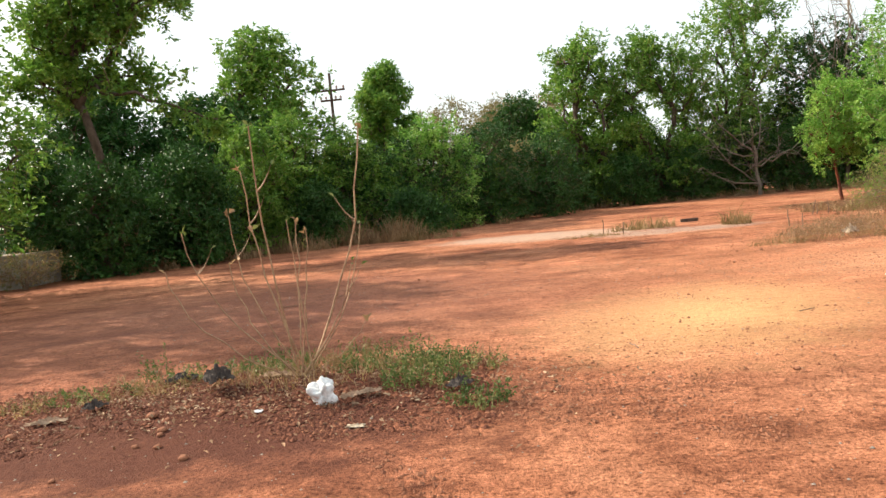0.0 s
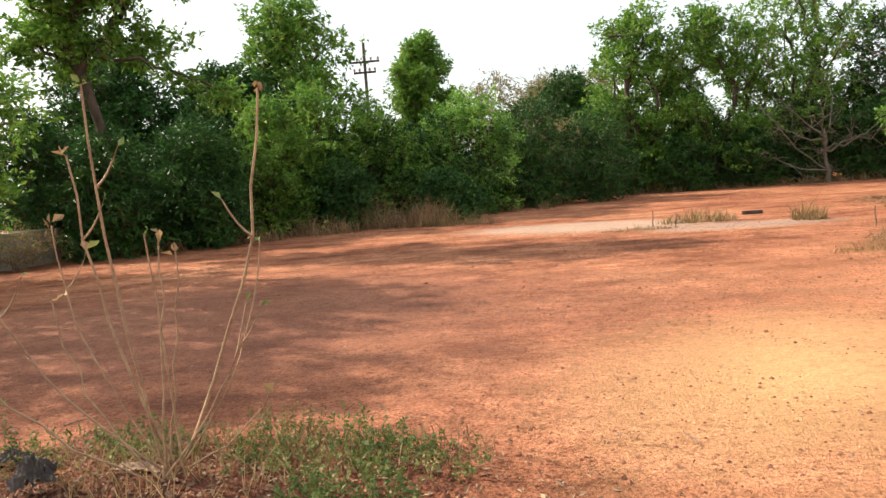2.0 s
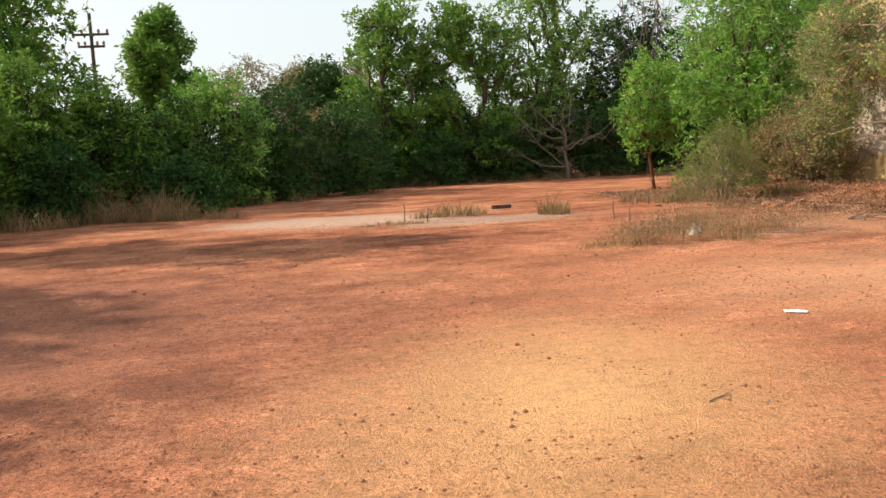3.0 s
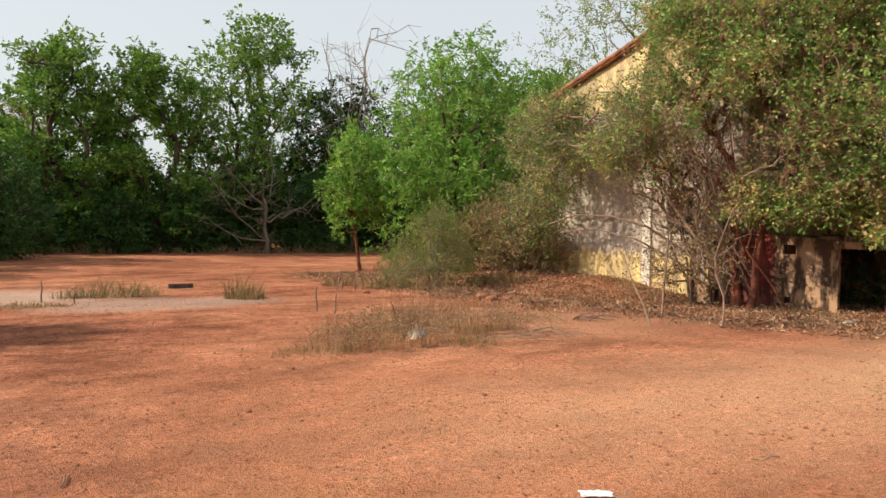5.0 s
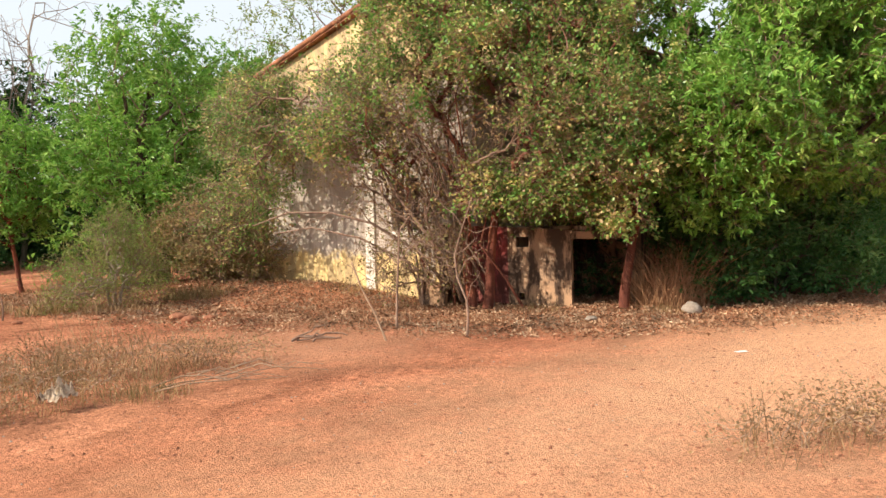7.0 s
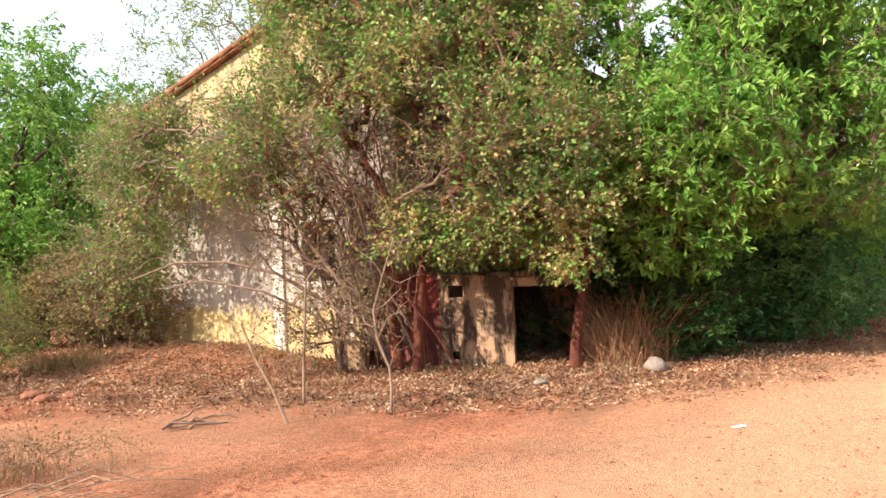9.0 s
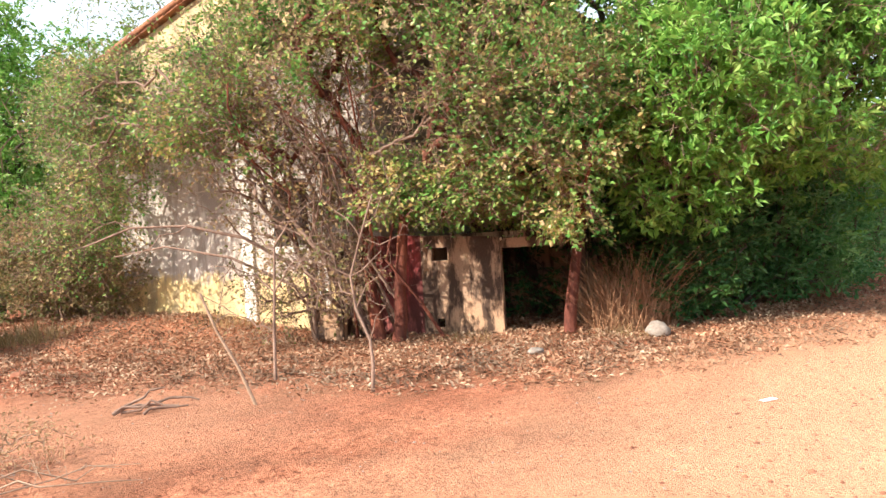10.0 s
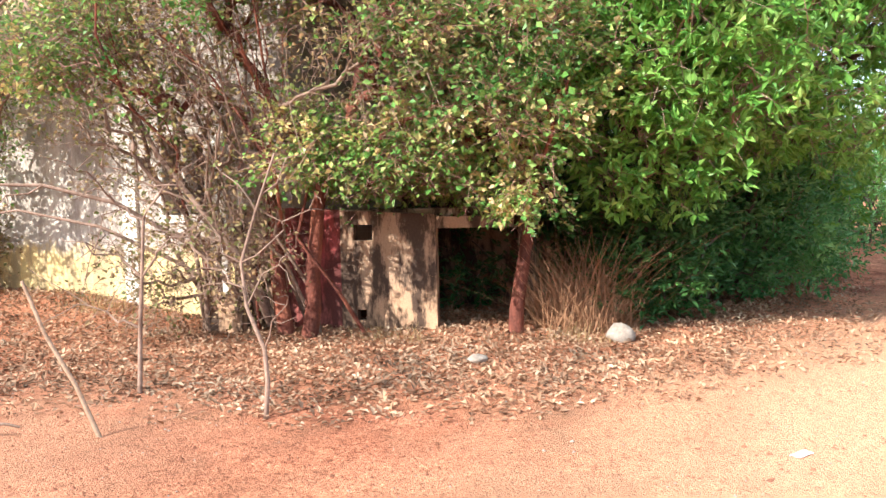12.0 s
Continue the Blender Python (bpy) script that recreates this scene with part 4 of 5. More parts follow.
def snag(name, base, h, seed, n, label, mat, spread=0.5, r0=0.12, drop=0.0):
    """A leafless tree: trunk, crooked limbs, each forked twice."""
    ob = thing(name, base, label, "tree")
    r = np.random.default_rng(seed)
    p = bent((0, 0, 0), (r.normal(0, 0.2), 0, h * 0.45), 6, 0, 0.08)
    v, f = tube(p, np.linspace(r0, r0 * 0.6, 6), 7)
    link("trunk", mesh_of("trunk", v, f, mat, True), ob)
    for k in range(n):
        s = p[r.integers(1, 6)]
        a = r.uniform(0, 6.28)
        e = s + np.array([math.cos(a) * spread * h, math.sin(a) * spread * h * 0.4, r.uniform(0.05, 0.55) * h])
        q = bent(s, e, 8, drop, 0.05 * h * 0.4)
        pieces = [tube(q, np.linspace(r0 * 0.5, r0 * 0.12, 8), 5)]
        for _ in range(6):
            s2 = q[r.integers(2, 8)]
            e2 = s2 + r.normal(0, 0.13, 3) * h + np.array([0, 0, 0.06 * h])
            q2 = bent(s2, e2, 5, 0, 0.03 * h * 0.5)
            pieces.append(tube(q2, np.linspace(r0 * 0.2, r0 * 0.06, 5), 4))
            for _ in range(3):
                s3 = q2[r.integers(1, 5)]
                pieces.append(tube(bent(s3, s3 + r.normal(0, 0.07, 3) * h, 3), (r0 * 0.1, r0 * 0.07, r0 * 0.04), 3))
        v, f = joined(pieces)
        link("limb", mesh_of("limb", v, f, mat, True), ob)
    return ob


snag("dead_tree", (13.6, 42.2, 0), 5.8, 5, 9, "grey dead tree with crooked bare limbs", mottled("weathered_limb", [(0.3, (0.12, 0.09, 0.07)), (0.7, (0.28, 0.23, 0.18))], 8), 0.5, 0.11, -0.3)
snag("tall_bare_tree", (19.2, 45.0, 0), 13.2, 6, 11, "tall thin leafless tree above the wood", BARK_GREY, 0.12, 0.14)

# far wood that closes the view
n = 34000
a = rng.uniform(-math.pi, math.pi, n)
d = rng.uniform(52, 84, n)
top = 3.6 + 1.6 * np.sin(a * 9) + 1.2 * np.sin(a * 23 + 1)
at = np.stack([4 + np.sin(a) * d, 12 + np.cos(a) * d, rng.uniform(0, 1, n) ** 0.8 * top], -1)
v, f = leaves(at, 1.1, None, 0.6, 0.3)
v[:, 2] = np.maximum(v[:, 2], 0.02)
tagged(link("far_wood", mesh_of("far_wood", v, f, LEAF_SHADED)), "belt of distant dark green woodland", "woodland", kind="stuff")


# ---- poles and far building ----
def utility_pole(at, h, arms):
    ob = thing("utility_pole", at, "dark iron utility pole with crossarms and insulators", "utility pole", "power line")
    v, f = tube([(0, 0, 0), (0, 0, h)], (0.1, 0.07), 8)
    link("pole", mesh_of("pole", v, f, IRON, True), ob)
    for k, z in enumerate(arms):
        w = 0.75 - 0.2 * k
        arm = part("crossarm", box(bmesh.new(), -w, -0.12, z - 0.05, w, -0.075, z + 0.05), IRON, ob)
        for sx in (-0.92, -0.45, 0.45, 0.92):
            v, f = tube([(sx * w, -0.1, z + 0.051), (sx * w, -0.1, z + 0.1), (sx * w, -0.1, z + 0.16), (sx * w, -0.1, z + 0.22)], (0.02, 0.06, 0.06, 0.03), 7)
            link("insulator", mesh_of("insulator", v, f, PORCELAIN, True), arm)
    return ob


utility_pole((-8.25, 39.5, 0), 8.3, (7.4, 6.9))
utility_pole((4.5, 44.9, 0), 8.6, (8.3,))
far = thing("far_building", (-2.6, 56, 0), "pale grey building far behind the trees", "building")
part("wall", box(bmesh.new(), -1.5, 0, 0, 1.5, 3, 4.6), CONCRETE, far)
bm = bmesh.new()
q = [bm.verts.new(c) for c in ((-1.8, -0.3, 4.604), (1.8, -0.3, 4.604), (1.8, 3.3, 4.604), (-1.8, 3.3, 4.604), (0, -0.3, 5.9), (0, 3.3, 5.9))]
for f in ((0, 1, 4), (1, 2, 5, 4), (2, 3, 5), (3, 0, 4, 5), (3, 2, 1, 0)):
    bm.faces.new([q[i] for i in f])
part("roof", bm, CONCRETE, far)

# ---- concrete tank at the clearing's edge ----
tank = thing("concrete_tank", (-13.7, 20.4, 0), "low old concrete tank with a pale flat rim", "water tank")
bm = bmesh.new()
for b in ((-3.0, 0, 0, 0, 0.18, 0.86), (-3.0, 1.9, 0, 0, 2.08, 0.86), (-3.0, 0.181, 0, -2.82, 1.899, 0.86), (-0.18, 0.181, 0, 0, 1.899, 0.86)):
    box(bm, *b)
part("wall", bm, CONCRETE, tank)
bm = box(bmesh.new(), -3.08, -0.08, 0.863, 0.08, 2.16, 0.96)
bmesh.ops.bevel(bm, geom=bm.edges[:], offset=0.02, segments=2)
part("rim", bm, STONE, tank, "pale worn concrete rim")
tree("dry_brushwood", (-13.3, 20.0, 0), [(0, 0, 0.55, 0.7, 0.5), (0.3, 0.8, 0.5, 0.5, 0.5), (-0.9, -0.1, 0.35, 0.8, 0.35)], "dry brown brushwood heaped against the concrete tank", "brushwood", trunk=0.02, leafmat=LEAF_DRY, bark=TWIG, clusters=420, per=8, size=0.07, spread=0.3, seed=51, shell=0.2, stems=5)


# ---- grasses ----
def tuft(name, at, rx, ry, h, n, mat, label, seed, lean=0.35, width=0.006):
    r = np.random.default_rng(seed)
    ang, rad = r.uniform(0, 6.28, n), np.sqrt(r.uniform(0, 1, n))
    x, y = np.cos(ang) * rad * rx, np.sin(ang) * rad * ry
    patchy = waves(np.stack([x + at[0], y + at[1], 0 * x], -1), 2.6, seed)
    keep = patchy > -0.3
    x, y = x[keep], y[keep]
    n = len(x)
    hh = h * (0.25 + 1.05 * r.uniform(0, 1, n) ** 1.6) * (1.15 - 0.7 * rad[keep]) * (1 + 0.45 * patchy[keep])
    tip = np.stack([x + r.normal(0, lean, n) * hh, y + r.normal(0, lean, n) * hh, hh], -1)
    foot = np.stack([x, y, np.zeros(n) - 0.01], -1)
    mid = foot * 0.5 + tip * 0.5 + np.stack([0 * x, 0 * x, hh * 0.12], -1)
    side = unit(np.stack([r.normal(0, 1, n), r.normal(0, 1, n), np.zeros(n)], -1)) * width
    v = np.stack([foot - side, foot + side, mid + side * 0.8, mid - side * 0.8, tip + side * 0.2, tip - side * 0.2], 1).reshape(-1, 3)
    i = np.arange(n)[:, None] * 6
    f = np.stack([i + [0, 1, 2, 3], i + [3, 2, 4, 5]], 1).reshape(-1, 4)
    ob = link(name, mesh_of(name, v, f, mat))
    ob.location = (at[0], at[1], ground_z(at[0], at[1]))
    return tagged(ob, label, "grass", "grass tufts", "stuff")


TUFTS = [  # x, y, rx, ry, height, blades, kind
    (6.1, 14.6, 1.1, 0.5, 0.40, 420, 1), (7.2, 15.4, 1.2, 0.6, 0.85, 750, 0), (8.1, 15.0, 0.9, 0.45, 0.36, 300, 0), (5.0, 14.4, 0.6, 0.3, 0.25, 350, 1), (6.3, 15.8, 0.8, 0.5, 0.5, 500, 0), (7.0, 14.2, 0.4, 0.3, 0.3, 250, 1),
    (8.45, 9.25, 0.6, 0.4, 0.5, 110, 0), (9.0, 8.8, 0.55, 0.4, 0.45, 80, 0), (3.9, 22.4, 1.0, 0.4, 0.4, 500, 1), (2.3, 20.9, 0.9, 0.3, 0.12, 400, 1), (6.2, 21.1, 0.4, 0.3, 0.45, 250, 1),
    (-4.2, 28.0, 1.3, 0.6, 1.1, 1300, 0), (-5.6, 28.6, 1.2, 0.7, 1.0, 1000, 0), (-2.8, 27.4, 1.2, 0.5, 0.5, 600, 1), (-7.6, 27.2, 1.6, 0.8, 0.8, 900, 0), (-9.6, 25.4, 1.6, 0.7, 0.6, 900, 0), (-11.8, 23.2, 1.6, 0.7, 0.55, 800, 0), (-1.2, 34.5, 1.8, 0.6, 0.6, 500, 0),
    (10.2, 22.4, 0.9, 0.5, 0.35, 500, 1), (10.9, 21.5, 1.0, 0.4, 0.25, 450, 0), (12.8, 21.8, 1.0, 0.6, 0.35, 600, 1), (9.2, 23.4, 0.8, 0.4, 0.3, 300, 0), (12.9, 28.2, 1.1, 0.6, 0.4, 400, 0), (15.3, 17.4, 0.5, 0.6, 0.3, 200, 1), (14.3, 14.7, 0.3, 0.6, 0.22, 220, 1),
    (14.0, 19.0, 0.5, 0.9, 0.3, 400, 1), (14.9, 12.9, 0.3, 0.5, 0.2, 160, 1), (6.2, 43.4, 5, 0.5, 0.6, 1200, 0), (14.5, 42.6, 5, 0.5, 0.6, 1200, 0), (-1.2, 41, 2, 0.5, 0.5, 500, 0), (20.5, 40.6, 3.5, 0.5, 0.6, 700, 0)]
for k, (x, y, rx, ry, h, nb, kind) in enumerate(TUFTS):
    tuft("grass_tuft", (x, y), rx, ry, h * 0.85, nb, (GRASS_DRY, GRASS_MIX)[kind], ("dry straw-coloured grass tuft on the red soil", "half-green grass tuft on the red soil")[kind], 200 + k, lean=0.5, width=0.0028 if y < 20 else 0.009)
tuft("brush_heap", (16.0, 13.0), 0.85, 0.65, 0.85, 2200, mottled("dry_brush", [(0.3, (0.22, 0.10, 0.05)), (0.7, (0.42, 0.24, 0.13))], 4), "heap of reddish dry brush under the trees", 300, 0.6, 0.005)["category"] = "brushwood"


LOW = [(0, 0, 0.16, 0.42, 0.16), (0.4, -0.25, 0.14, 0.35, 0.14), (-0.4, 0.2, 0.1, 0.3, 0.1)]
for k, (x, y, s) in enumerate(((8.45, 9.2, 1.1), (9.0, 8.8, 1.0), (6.3, 14.75, 1.2), (7.3, 15.4, 1.5), (8.2, 15.1, 1.0), (5.4, 14.5, 0.8), (6.7, 15.9, 1.2))):
    tree("dead_scrub", (x, y, 0), [tuple(s * q for q in bb) for bb in LOW], "low brown wiry dead scrub on the red soil", "scrub", trunk=0.006, leafmat=GRASS_DRY, bark=STICK, clusters=170, per=7, size=0.03, spread=0.15, seed=500 + k, gap=0.05, shell=0.15,
         stems=5, fork=0.4, group="dead scrub on the open soil")


# ---- shrub on the mound, its weeds and litter ----
def stem_leaf(at, axis, s, mat, parent, name="leaf"):
    v, f = leaves(np.array([at]), s, np.array([axis]) * 3.0, 0.6, 0.5)
    return link(name, mesh_of(name, v, f, mat), parent)


shrub = thing("milkweed_shrub", (-1.75, 5.62, ground_z(-1.75, 5.62)), "tall sparse shrub of bare upright stems with few leaves", "shrub")
STEMS = [(-0.24, -0.05, 2.05, 0.012), (-0.33, -0.1, 1.70, 0.011), (0.6, 0.15, 1.98, 0.013), (-0.82, -0.2, 1.25, 0.009), (-0.95, -0.28, 0.97, 0.008), (-0.5, -0.1, 0.98, 0.008), (-0.04, 0.04, 1.28, 0.009), (0.03, 0.05, 1.25, 0.009),
         (0.1, 0.08, 1.18, 0.009), (0.44, 0.12, 0.88, 0.009), (-0.47, -0.08, 1.36, 0.008), (0.5, 0.2, 0.4, 0.006), (0.54, 0.14, 1.2, 0.008)]
for k, (dx, dy, h, r) in enumerate(STEMS):
    s = np.linspace(0, 1, 9)[:, None]
    foot = np.array([rng.normal(0, 0.05), rng.normal(0, 0.04), -0.02])
    tip = np.array([dx, dy, h])
    p = foot * (1 - s) + tip * s
    p[:, :2] += (np.array([dx, dy]) * 0.22) * np.sin(s * math.pi)
    p[1:-1] += rng.normal(0, 0.008, (7, 3))
    v, f = tube(p, np.linspace(r * 0.8, r * 0.45, 9), 6)
    st = link("stem", mesh_of("stem", v, f, STEM, True), shrub)
    for _ in range(rng.integers(2, 5)):
        stem_leaf(tip + rng.normal(0, 0.012, 3), rng.normal(0, 0.5, 3) + np.array([0, 0, 0.4]), rng.uniform(0.035, 0.075), GRASS_DRY if k % 3 else WEED, st)
    if k in (0, 1, 2, 3, 9, 10):
        q = p[6 if k != 2 else 5]
        e = q + np.array([(-0.16 if k == 2 else 0.13), 0.02, 0.2])
        v, f = tube(bent(q, e, 5, -0.03), np.linspace(r * 0.6, r * 0.3, 5), 5)
        link("side_stem", mesh_of("side_stem", v, f, STEM, True), st)
        stem_leaf(e, np.array([0.4 if k != 2 else -0.7, 0, 0.4]), 0.07, WEED, st)
        stem_leaf(q, rng.normal(0, 1, 3), 0.06, LITTER, st)

WEEDS = [(-1.05, 6.0, 0.6, 0.24, 260), (-0.75, 5.35, 0.35, 0.22, 150), (-0.5, 5.9, 0.4, 0.16, 110), (-0.32, 4.75, 0.22, 0.18, 80), (-2.6, 6.2, 0.5, 0.16, 110), (-2.1, 6.1, 0.35, 0.2, 90), (-3.3, 6.25, 0.16, 0.34, 40), (-3.6, 5.7, 0.4, 0.14, 80), (-4.1, 5.5, 0.35, 0.1, 60), (-1.45, 6.3, 0.35, 0.22, 120), (-2.9, 5.7, 0.4, 0.1, 60)]
for k, (x, y, r, h, n) in enumerate(WEEDS):
    n = int(n * 0.5)
    ob = thing("weed_clump", (x, y, ground_z(x, y)), "low green weeds growing on the earth mound", "weed", "weeds on the mound")
    ang, rad = rng.uniform(0, 6.28, n), np.sqrt(rng.uniform(0, 1, n)) * r
    foot = np.stack([np.cos(ang) * rad, np.sin(ang) * rad * 0.7, np.full(n, -0.01)], -1)
    tip = foot + np.stack([rng.normal(0, 0.05, n), rng.normal(0, 0.05, n), h * rng.uniform(0.25, 1.25, n) * (1.15 - 0.5 * rad / r)], -1)
    v, f = prisms(foot, tip, 0.0025)
    link("stalkwork", mesh_of("stalkwork", v, f, WEED), ob)["kind"] = "stuff"
    m = 13
    pos = (foot[:, None] + (tip - foot)[:, None] * rng.uniform(0.2, 1.05, (n, m, 1))).reshape(-1, 3)
    pos += rng.normal(0, 0.012, pos.shape)
    v, f = leaves(pos, 0.029, rng.normal(0, 0.7, pos.shape) + np.array([0, 0, 0.4]), 0.5, 0.3)
    link("foliage", mesh_of("foliage", v, f, WEED if k < 8 else GRASS_MIX), ob)
tuft("grass_tuft", (-0.7, 6.1), 0.6, 0.4, 0.16, 350, GRASS_DRY, "dry straw among the weeds of the mound", 401, 0.6, 0.003)
tuft("grass_tuft", (-3.0, 5.8), 1.2, 0.5, 0.12, 500, GRASS_DRY, "dry straw among the weeds of the mound", 402, 0.7, 0.003)
tuft("grass_tuft", (-1.7, 5.7), 0.8, 0.5, 0.22, 350, GRASS_MIX, "dry straw among the weeds of the mound", 403, 0.6, 0.003)


def crumpled(name, at, w, d, h, mat, label, category, seed, turn=0.0):
    """A crumpled sheet lying in folds."""
    bm = bmesh.new()
    bmesh.ops.create_grid(bm, x_segments=14, y_segments=12, size=0.5)
    for v in bm.verts:
        x, y = v.co.x, v.co.y
        k = noise.noise(Vector((x * 4, y * 4, seed))) + 0.5 * noise.noise(Vector((x * 9, y * 9, seed + 3)))
        edge = 1 - max(abs(x), abs(y)) * 1.3
        v.co = Vector((x * w * (1 + 0.3 * k), y * d * (1 + 0.25 * noise.noise(Vector((y * 3, x * 3, seed)))), max(0.004, h * (0.35 + edge * 0.8) * (0.6 + 0.8 * abs(k)))))
    geom = bmesh.ops.solidify(bm, geom=bm.faces[:], thickness=0.003)
    ob = part(name, bm, mat)
    ob.location, ob.rotation_euler = (at[0], at[1], ground_z(*at[:2]) + 0.004), (0, 0, turn)
    return tagged(ob, label, category)


bm = lump(bmesh.new(), (0, 0, 0.1), 0.105, 8, 1.0, 0.85, 4)
bag = part("plastic_bag", bm, PLASTIC, smooth=True)
bag.location, bag.scale = (-1.47, 4.93, ground_z(-1.47, 4.93) - 0.02), (0.78, 0.5, 0.9)
tagged(bag, "crumpled white plastic bag lying on the red earth", "plastic bag")
crumpled("cloth_scrap", (-2.42, 5.45), 0.2, 0.26, 0.2, CLOTH, "dark crumpled cloth scrap on the mound", "rag", 2, 0.6)
crumpled("cloth_scrap", (-2.95, 5.98), 0.24, 0.14, 0.1, CLOTH, "flat dark cloth scrap on the mound", "rag", 3, 0.2)
crumpled("cloth_scrap", (-0.47, 5.15), 0.2, 0.14, 0.1, CLOTH, "dark crumpled scrap beside the weeds", "rag", 4, 1.0)
crumpled("cloth_scrap", (-3.35, 5.25), 0.16, 0.12, 0.1, CLOTH, "small dark scrap on the mound", "rag", 8, 1.0)
crumpled("bark_scrap", (-1.2, 5.02), 0.3, 0.08, 0.07, STICK, "curled pale piece of dry bark", "bark", 5, 0.7)
crumpled("bark_scrap", (-3.6, 5.0), 0.28, 0.09, 0.05, STICK, "curled pale piece of dry bark", "bark", 6, 0.2)
crumpled("bark_scrap", (-2.0, 5.75), 0.3, 0.08, 0.06, STICK, "curled pale piece of dry bark", "bark", 7, -0.2)
crumpled("paper_scrap", (-1.13, 4.43), 0.12, 0.07, 0.02, CARD, "small pale scrap of paper", "paper", 9)
crumpled("paper_scrap", (-1.92, 4.85), 0.07, 0.06, 0.02, PLASTIC, "small white scrap of paper", "paper", 10)
crumpled("paper_scrap", (4.62, 9.3), 0.17, 0.09, 0.02, PLASTIC, "flat white scrap of paper on the soil", "paper", 11, -0.5)
crumpled("paper_scrap", (11.8, 10.65), 0.14, 0.06, 0.015, PLASTIC, "flat white scrap of paper on the soil", "paper", 12, -0.5)
crumpled("carton", (6.25, 14.3), 0.24, 0.16, 0.26, CARD, "torn tan and dark carton among dry grass", "carton", 13, 0.4)


def stone(at, r, mat, label, seed, squash=0.6, name="stone"):
    ob = part(name, lump(bmesh.new(), (0, 0, 0), r, seed, squash), mat, smooth=True)
    ob.location = (at[0], at[1], ground_z(*at) + r * squash * 0.55)
    return tagged(ob, label, "stone", "stones on the ground")


stone((15.0, 12.4), 0.155, STONE, "rounded pale grey rock among dry leaves", 1, 0.75, "rock")
for k, (x, y, r) in enumerate(((13.55, 13.36, 0.1), (10.45, 18.8, 0.14), (10.6, 19.35, 0.15), (10.8, 18.75, 0.11), (14.2, 17.0, 0.12), (9.9, 20.6, 0.1), (11.9, 22.0, 0.12), (8.9, 21.3, 0.09))):
    stone((x, y), r, STONE if k in (0, 4) else CLAY, "flat pale stone among dry leaves" if k in (0, 4) else "reddish lump of stone on the soil", 10 + k, 0.45)
for k in range(60):
    x, y = rng.uniform(-4.5, 9), rng.uniform(4, 18)
    if abs(x + 1.9) < 1.8 and abs(y - 5.5) < 0.8:
        continue
    stone((x, y), rng.uniform(0.012, 0.03), CLAY, "small clod of red earth", 40 + k, 0.6, "clod")
for k in range(14):
    stone((rng.normal(-3.0, 0.7), rng.normal(4.7, 0.3)), rng.uniform(0.02, 0.045), CLAY, "small clod of red earth", 140 + k, 0.6, "clod")
bl = part("masonry_block", box(bmesh.new(), -0.18, -0.22, 0, 0.18, 0.22, 0.42), ANNEX_PLASTER)
bl.location, bl.rotation_euler = (14.15, 16.75, 0), (0, 0.06, 0.3)
tagged(bl, "weathered masonry block at the foot of the house", "block")
bmx = part("burnt_log", box(bmesh.new(), -0.26, -0.06, 0, 0.26, 0.06, 0.1), WOOD)
bmx.location = (5.6, 23.9, 0)
tagged(bmx, "dark charred piece of timber lying on the soil", "timber")


# ---- sticks and branches ----
def stick(name, points, r0, r1, label, mat=STICK, forks=(), category="stick"):
    v, f = tube(points, np.linspace(r0, r1, len(points)), 6)
    if not forks:
        return tagged(link(name, mesh_of(name, v, f, mat, True)), label, category)
    ob = thing(name, (0, 0, 0), label, category)
    link("stem", mesh_of("stem", v, f, mat, True), ob)
    for i, e in forks:
        q = bent(points[i], e, 6, 0.03, 0.03)
        v, f = tube(q, np.linspace(r1 * 0.9, r1 * 0.3, 6), 5)
        twig = link("side_twig", mesh_of("side_twig", v, f, mat, True), ob)
        for j in (2, 3, 4, 5):
            v, f = tube(bent(q[j], q[j] + rng.normal(0, 0.4, 3) * np.linalg.norm(q[-1] - q[0]), 4, 0, 0.012), np.linspace(r1 * 0.45, r1 * 0.15, 4), 4)
            link("twiglet", mesh_of("twiglet", v, f, mat, True), twig)
    return ob


stick("leaning_stick", [(10.57, 14.68, -0.03), (10.5, 14.8, 0.33), (10.4, 14.93, 0.66), (10.34, 15.04, 1.0)], 0.016, 0.011, "bare pale stick leaning from the ground")
stick("dead_sapling", [(11.5, 15.34, -0.03), (11.55, 15.36, 0.5), (11.58, 15.35, 0.9), (11.6, 15.33, 1.35)], 0.02, 0.012, "thin upright dead sapling with side twigs", TWIG,
      [(2, (11.25, 15.8, 1.2)), (2, (11.8, 15.0, 1.3)), (1, (11.35, 15.8, 0.7)), (3, (11.75, 15.1, 1.7)), (3, (11.4, 15.6, 1.6))], "sapling")
stick("dead_sapling", [(11.3, 13.95, -0.03), (11.31, 13.93, 0.25), (11.3, 13.94, 0.47), (11.3, 14.08, 0.75), (11.34, 14.15, 1.05), (11.4, 14.06, 1.4), (11.55, 14.0, 1.8)], 0.02, 0.008, "thin crooked grey sapling with bare side twigs", TWIG,
      [(2, (11.2, 13.65, 0.85)), (3, (11.4, 14.5, 1.1)), (3, (11.5, 13.8, 1.15)), (4, (11.2, 14.5, 1.45)), (4, (11.6, 13.7, 1.5)), (5, (11.3, 14.4, 1.8)), (5, (11.7, 13.75, 1.9))], "sapling")
stick("arched_branch", [(14.2, 16.5, 0.3), (13.6, 16.7, 1.0), (13.0, 17.2, 1.5), (12.6, 17.8, 1.7), (12.2, 18.4, 1.72), (11.9, 19.0, 1.5)], 0.035, 0.012, "long dark arching branch in front of the wall", TWIG,
      [(2, (12.4, 17.2, 1.9)), (3, (12.0, 18.2, 1.3)), (4, (11.6, 18.8, 1.9))], "branch")
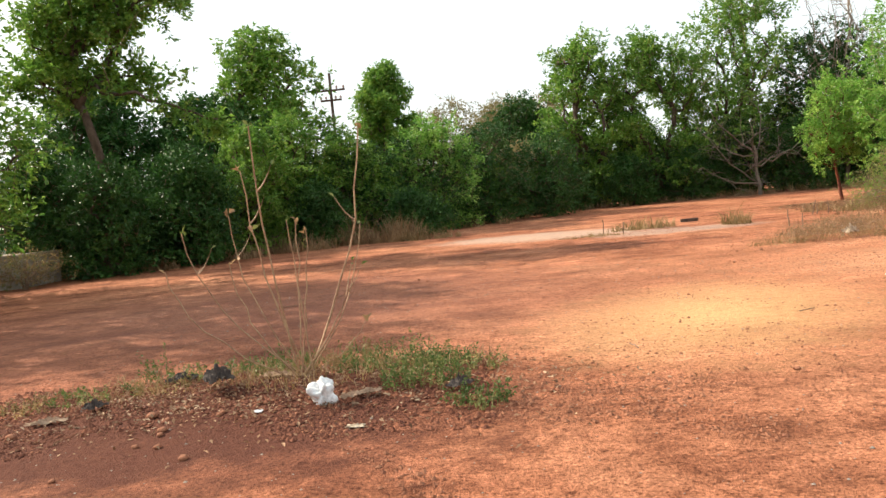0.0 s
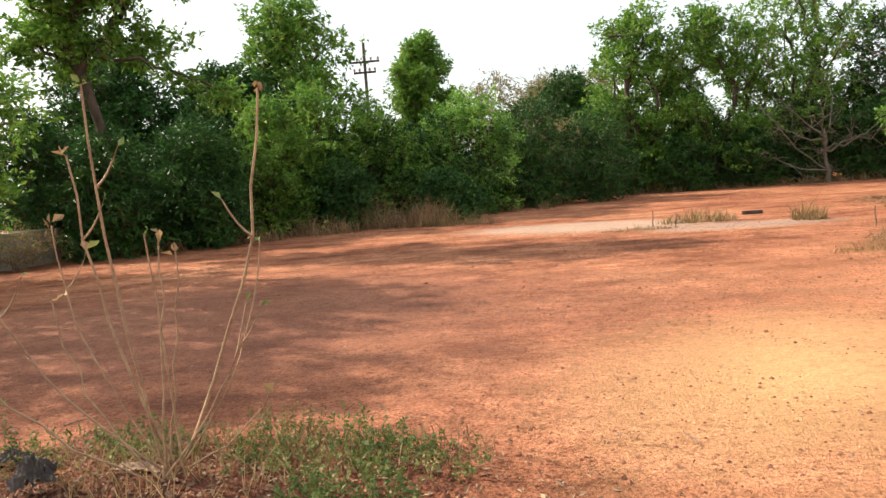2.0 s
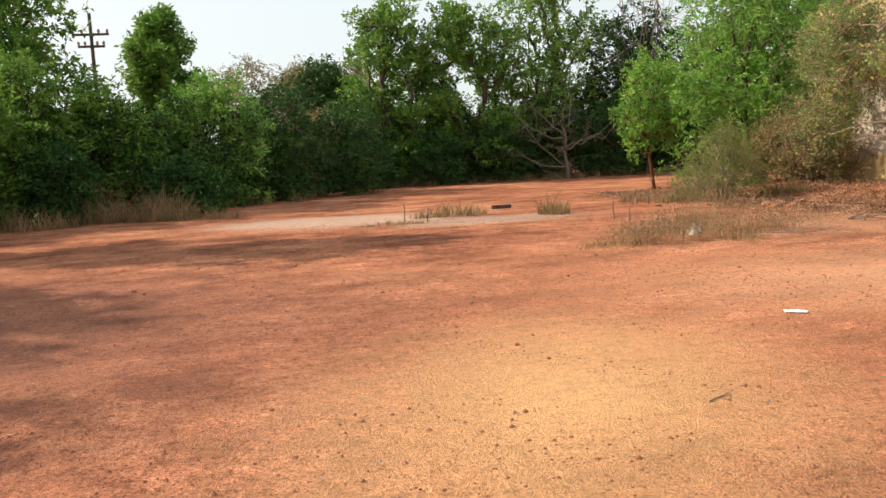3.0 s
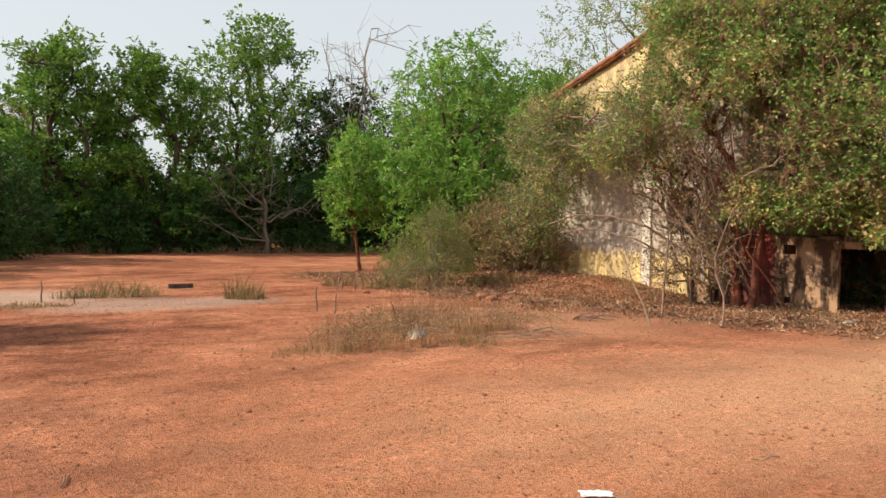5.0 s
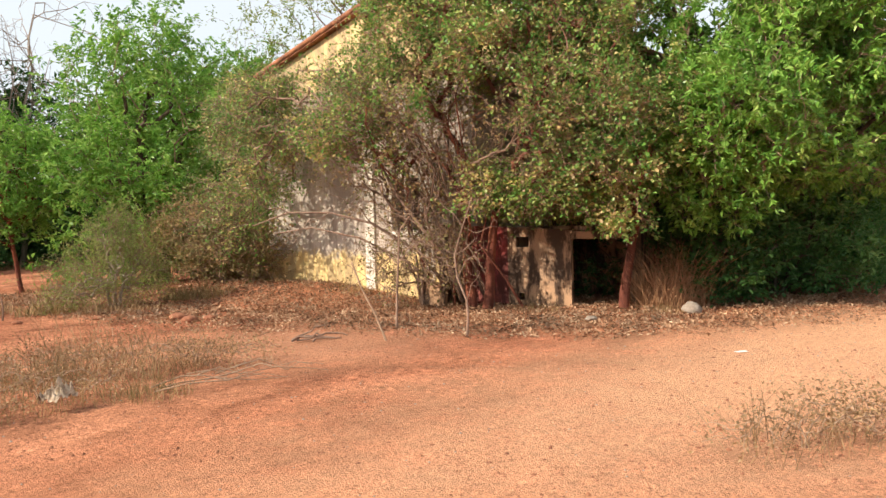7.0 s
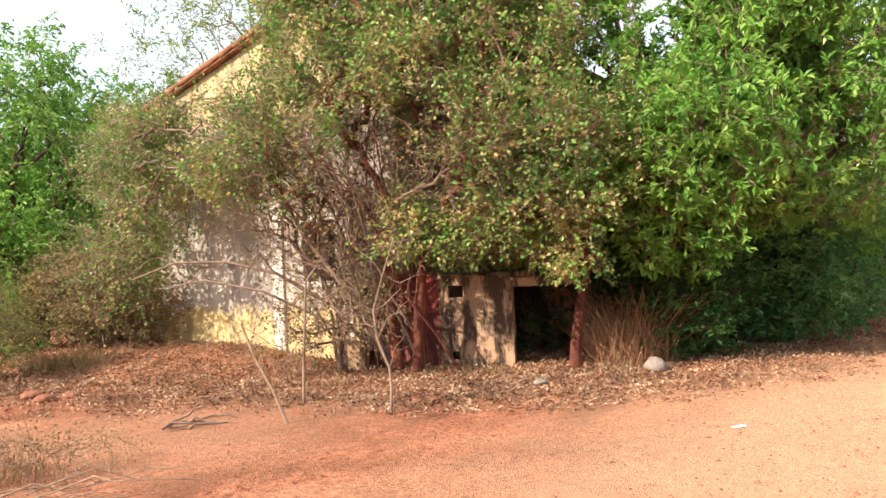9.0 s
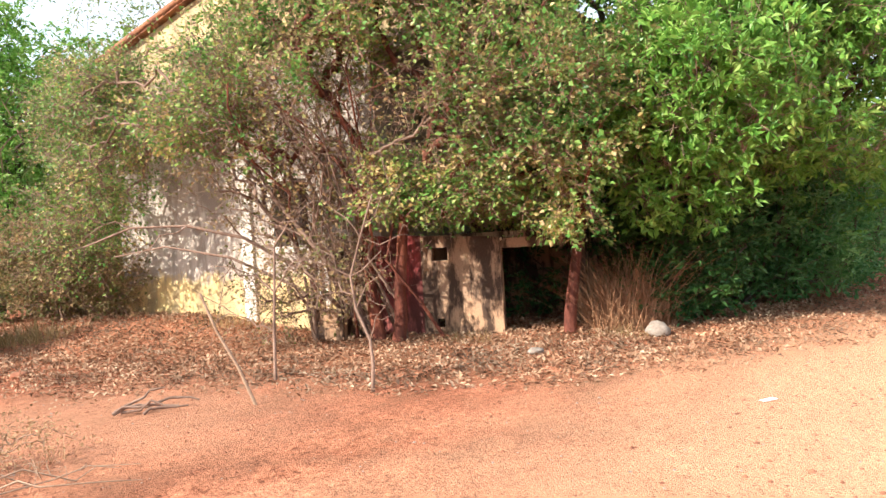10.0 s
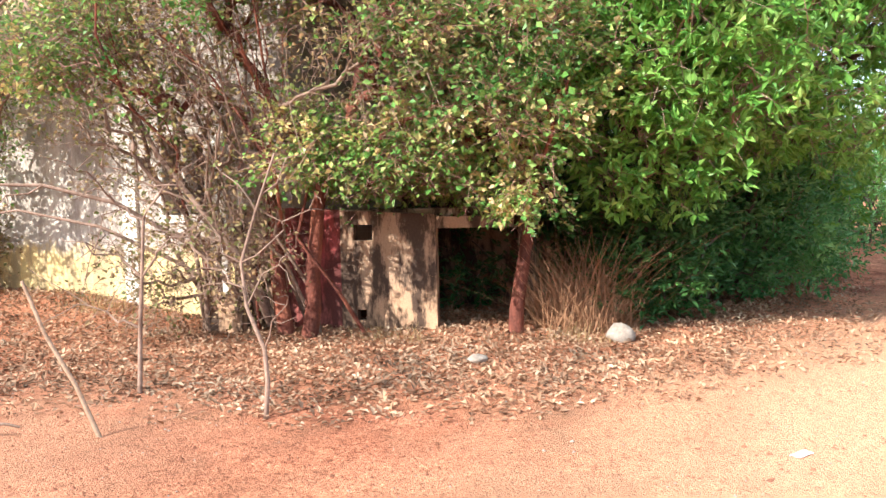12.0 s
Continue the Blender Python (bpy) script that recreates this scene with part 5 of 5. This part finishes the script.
stick("arched_branch", [(14.25, 16.6, 0.2), (13.7, 17.0, 0.8), (13.2, 17.7, 1.25), (12.8, 18.5, 1.45), (12.5, 19.2, 1.35)], 0.03, 0.01, "long dark arching branch in front of the wall", TWIG, [(2, (12.8, 17.5, 0.7)), (1, (13.2, 16.8, 0.5))], "branch")
stick("crooked_branch", [(14.2, 16.2, 0.1), (13.7, 16.1, 0.8), (13.5, 16.5, 1.4), (13.3, 16.9, 2.0), (13.2, 17.4, 2.9)], 0.05, 0.02, "crooked brown vine stem rising over the wall", TWIG, [(2, (13.1, 16.0, 2.2)), (3, (13.3, 16.3, 3.1)), (2, (13.0, 17.4, 1.9))], "branch")
for k in range(12):
    a = np.array([14.3 + rng.normal(0, 0.15), 16.2 + rng.normal(0, 0.4), 0.0])
    e = np.array([13.4 + rng.normal(0, 0.6), 16.4 + rng.normal(0, 1.2), rng.uniform(2.6, 4.6)])
    stick("liana", bent(a, e, 8, 0.2, 0.1), 0.025, 0.01, "reddish bare vine stem climbing into the crown", (TWIG, BARK_RED, TWIG)[k % 3], [(5, e + rng.normal(0, 0.3, 3)), (4, e + rng.normal(0, 0.35, 3))], "vine stem")
for k in range(7):
    x, y = 7.9 + rng.normal(0, 0.35), 14.0 + rng.normal(0, 0.22)
    stick("fallen_branch", bent((x - 0.55, y + 0.25, 0.05), (x + 0.5, y - 0.2 + rng.normal(0, 0.15), 0.03), 6, 0.04, 0.05), 0.008, 0.003, "pale dry fallen branch on the soil", STICK, [(3, (x + 0.2, y + 0.3, 0.1))], "branch")
for k in range(6):
    x, y = 10.05 + rng.normal(0, 0.2), 15.3 + rng.normal(0, 0.2)
    stick("broken_branch", bent((x - 0.17, y + 0.15, 0.03), (x + 0.15, y - 0.15 + rng.normal(0, 0.15), 0.05 + 0.15 * (k == 0)), 5, 0.03, 0.02), 0.015, 0.008, "short broken branch among dry leaves", TWIG, (), "branch")
for k, (x, y) in enumerate(((6.65, 18.5), (6.75, 18.0), (3.2, 21.2), (8.6, 22.2), (8.8, 22.4), (9.0, 22.1), (2.7, 21.5))):
    stick("stake", bent((x, y, -0.02), (x + rng.normal(0, 0.04), y, rng.uniform(0.3, 0.45)), 4, 0, 0.01), 0.016, 0.012, "short dark stub of a plant on the soil", TWIG)
for k in range(10):
    x, y, a = rng.uniform(-4, 8), rng.uniform(6, 15), rng.uniform(0, 3.1)
    stick("twig", bent((x, y, 0.012), (x + 0.22 * math.cos(a), y + 0.22 * math.sin(a), 0.014), 4, 0.0, 0.006), 0.006, 0.003, "small dark twig lying on the soil", TWIG)
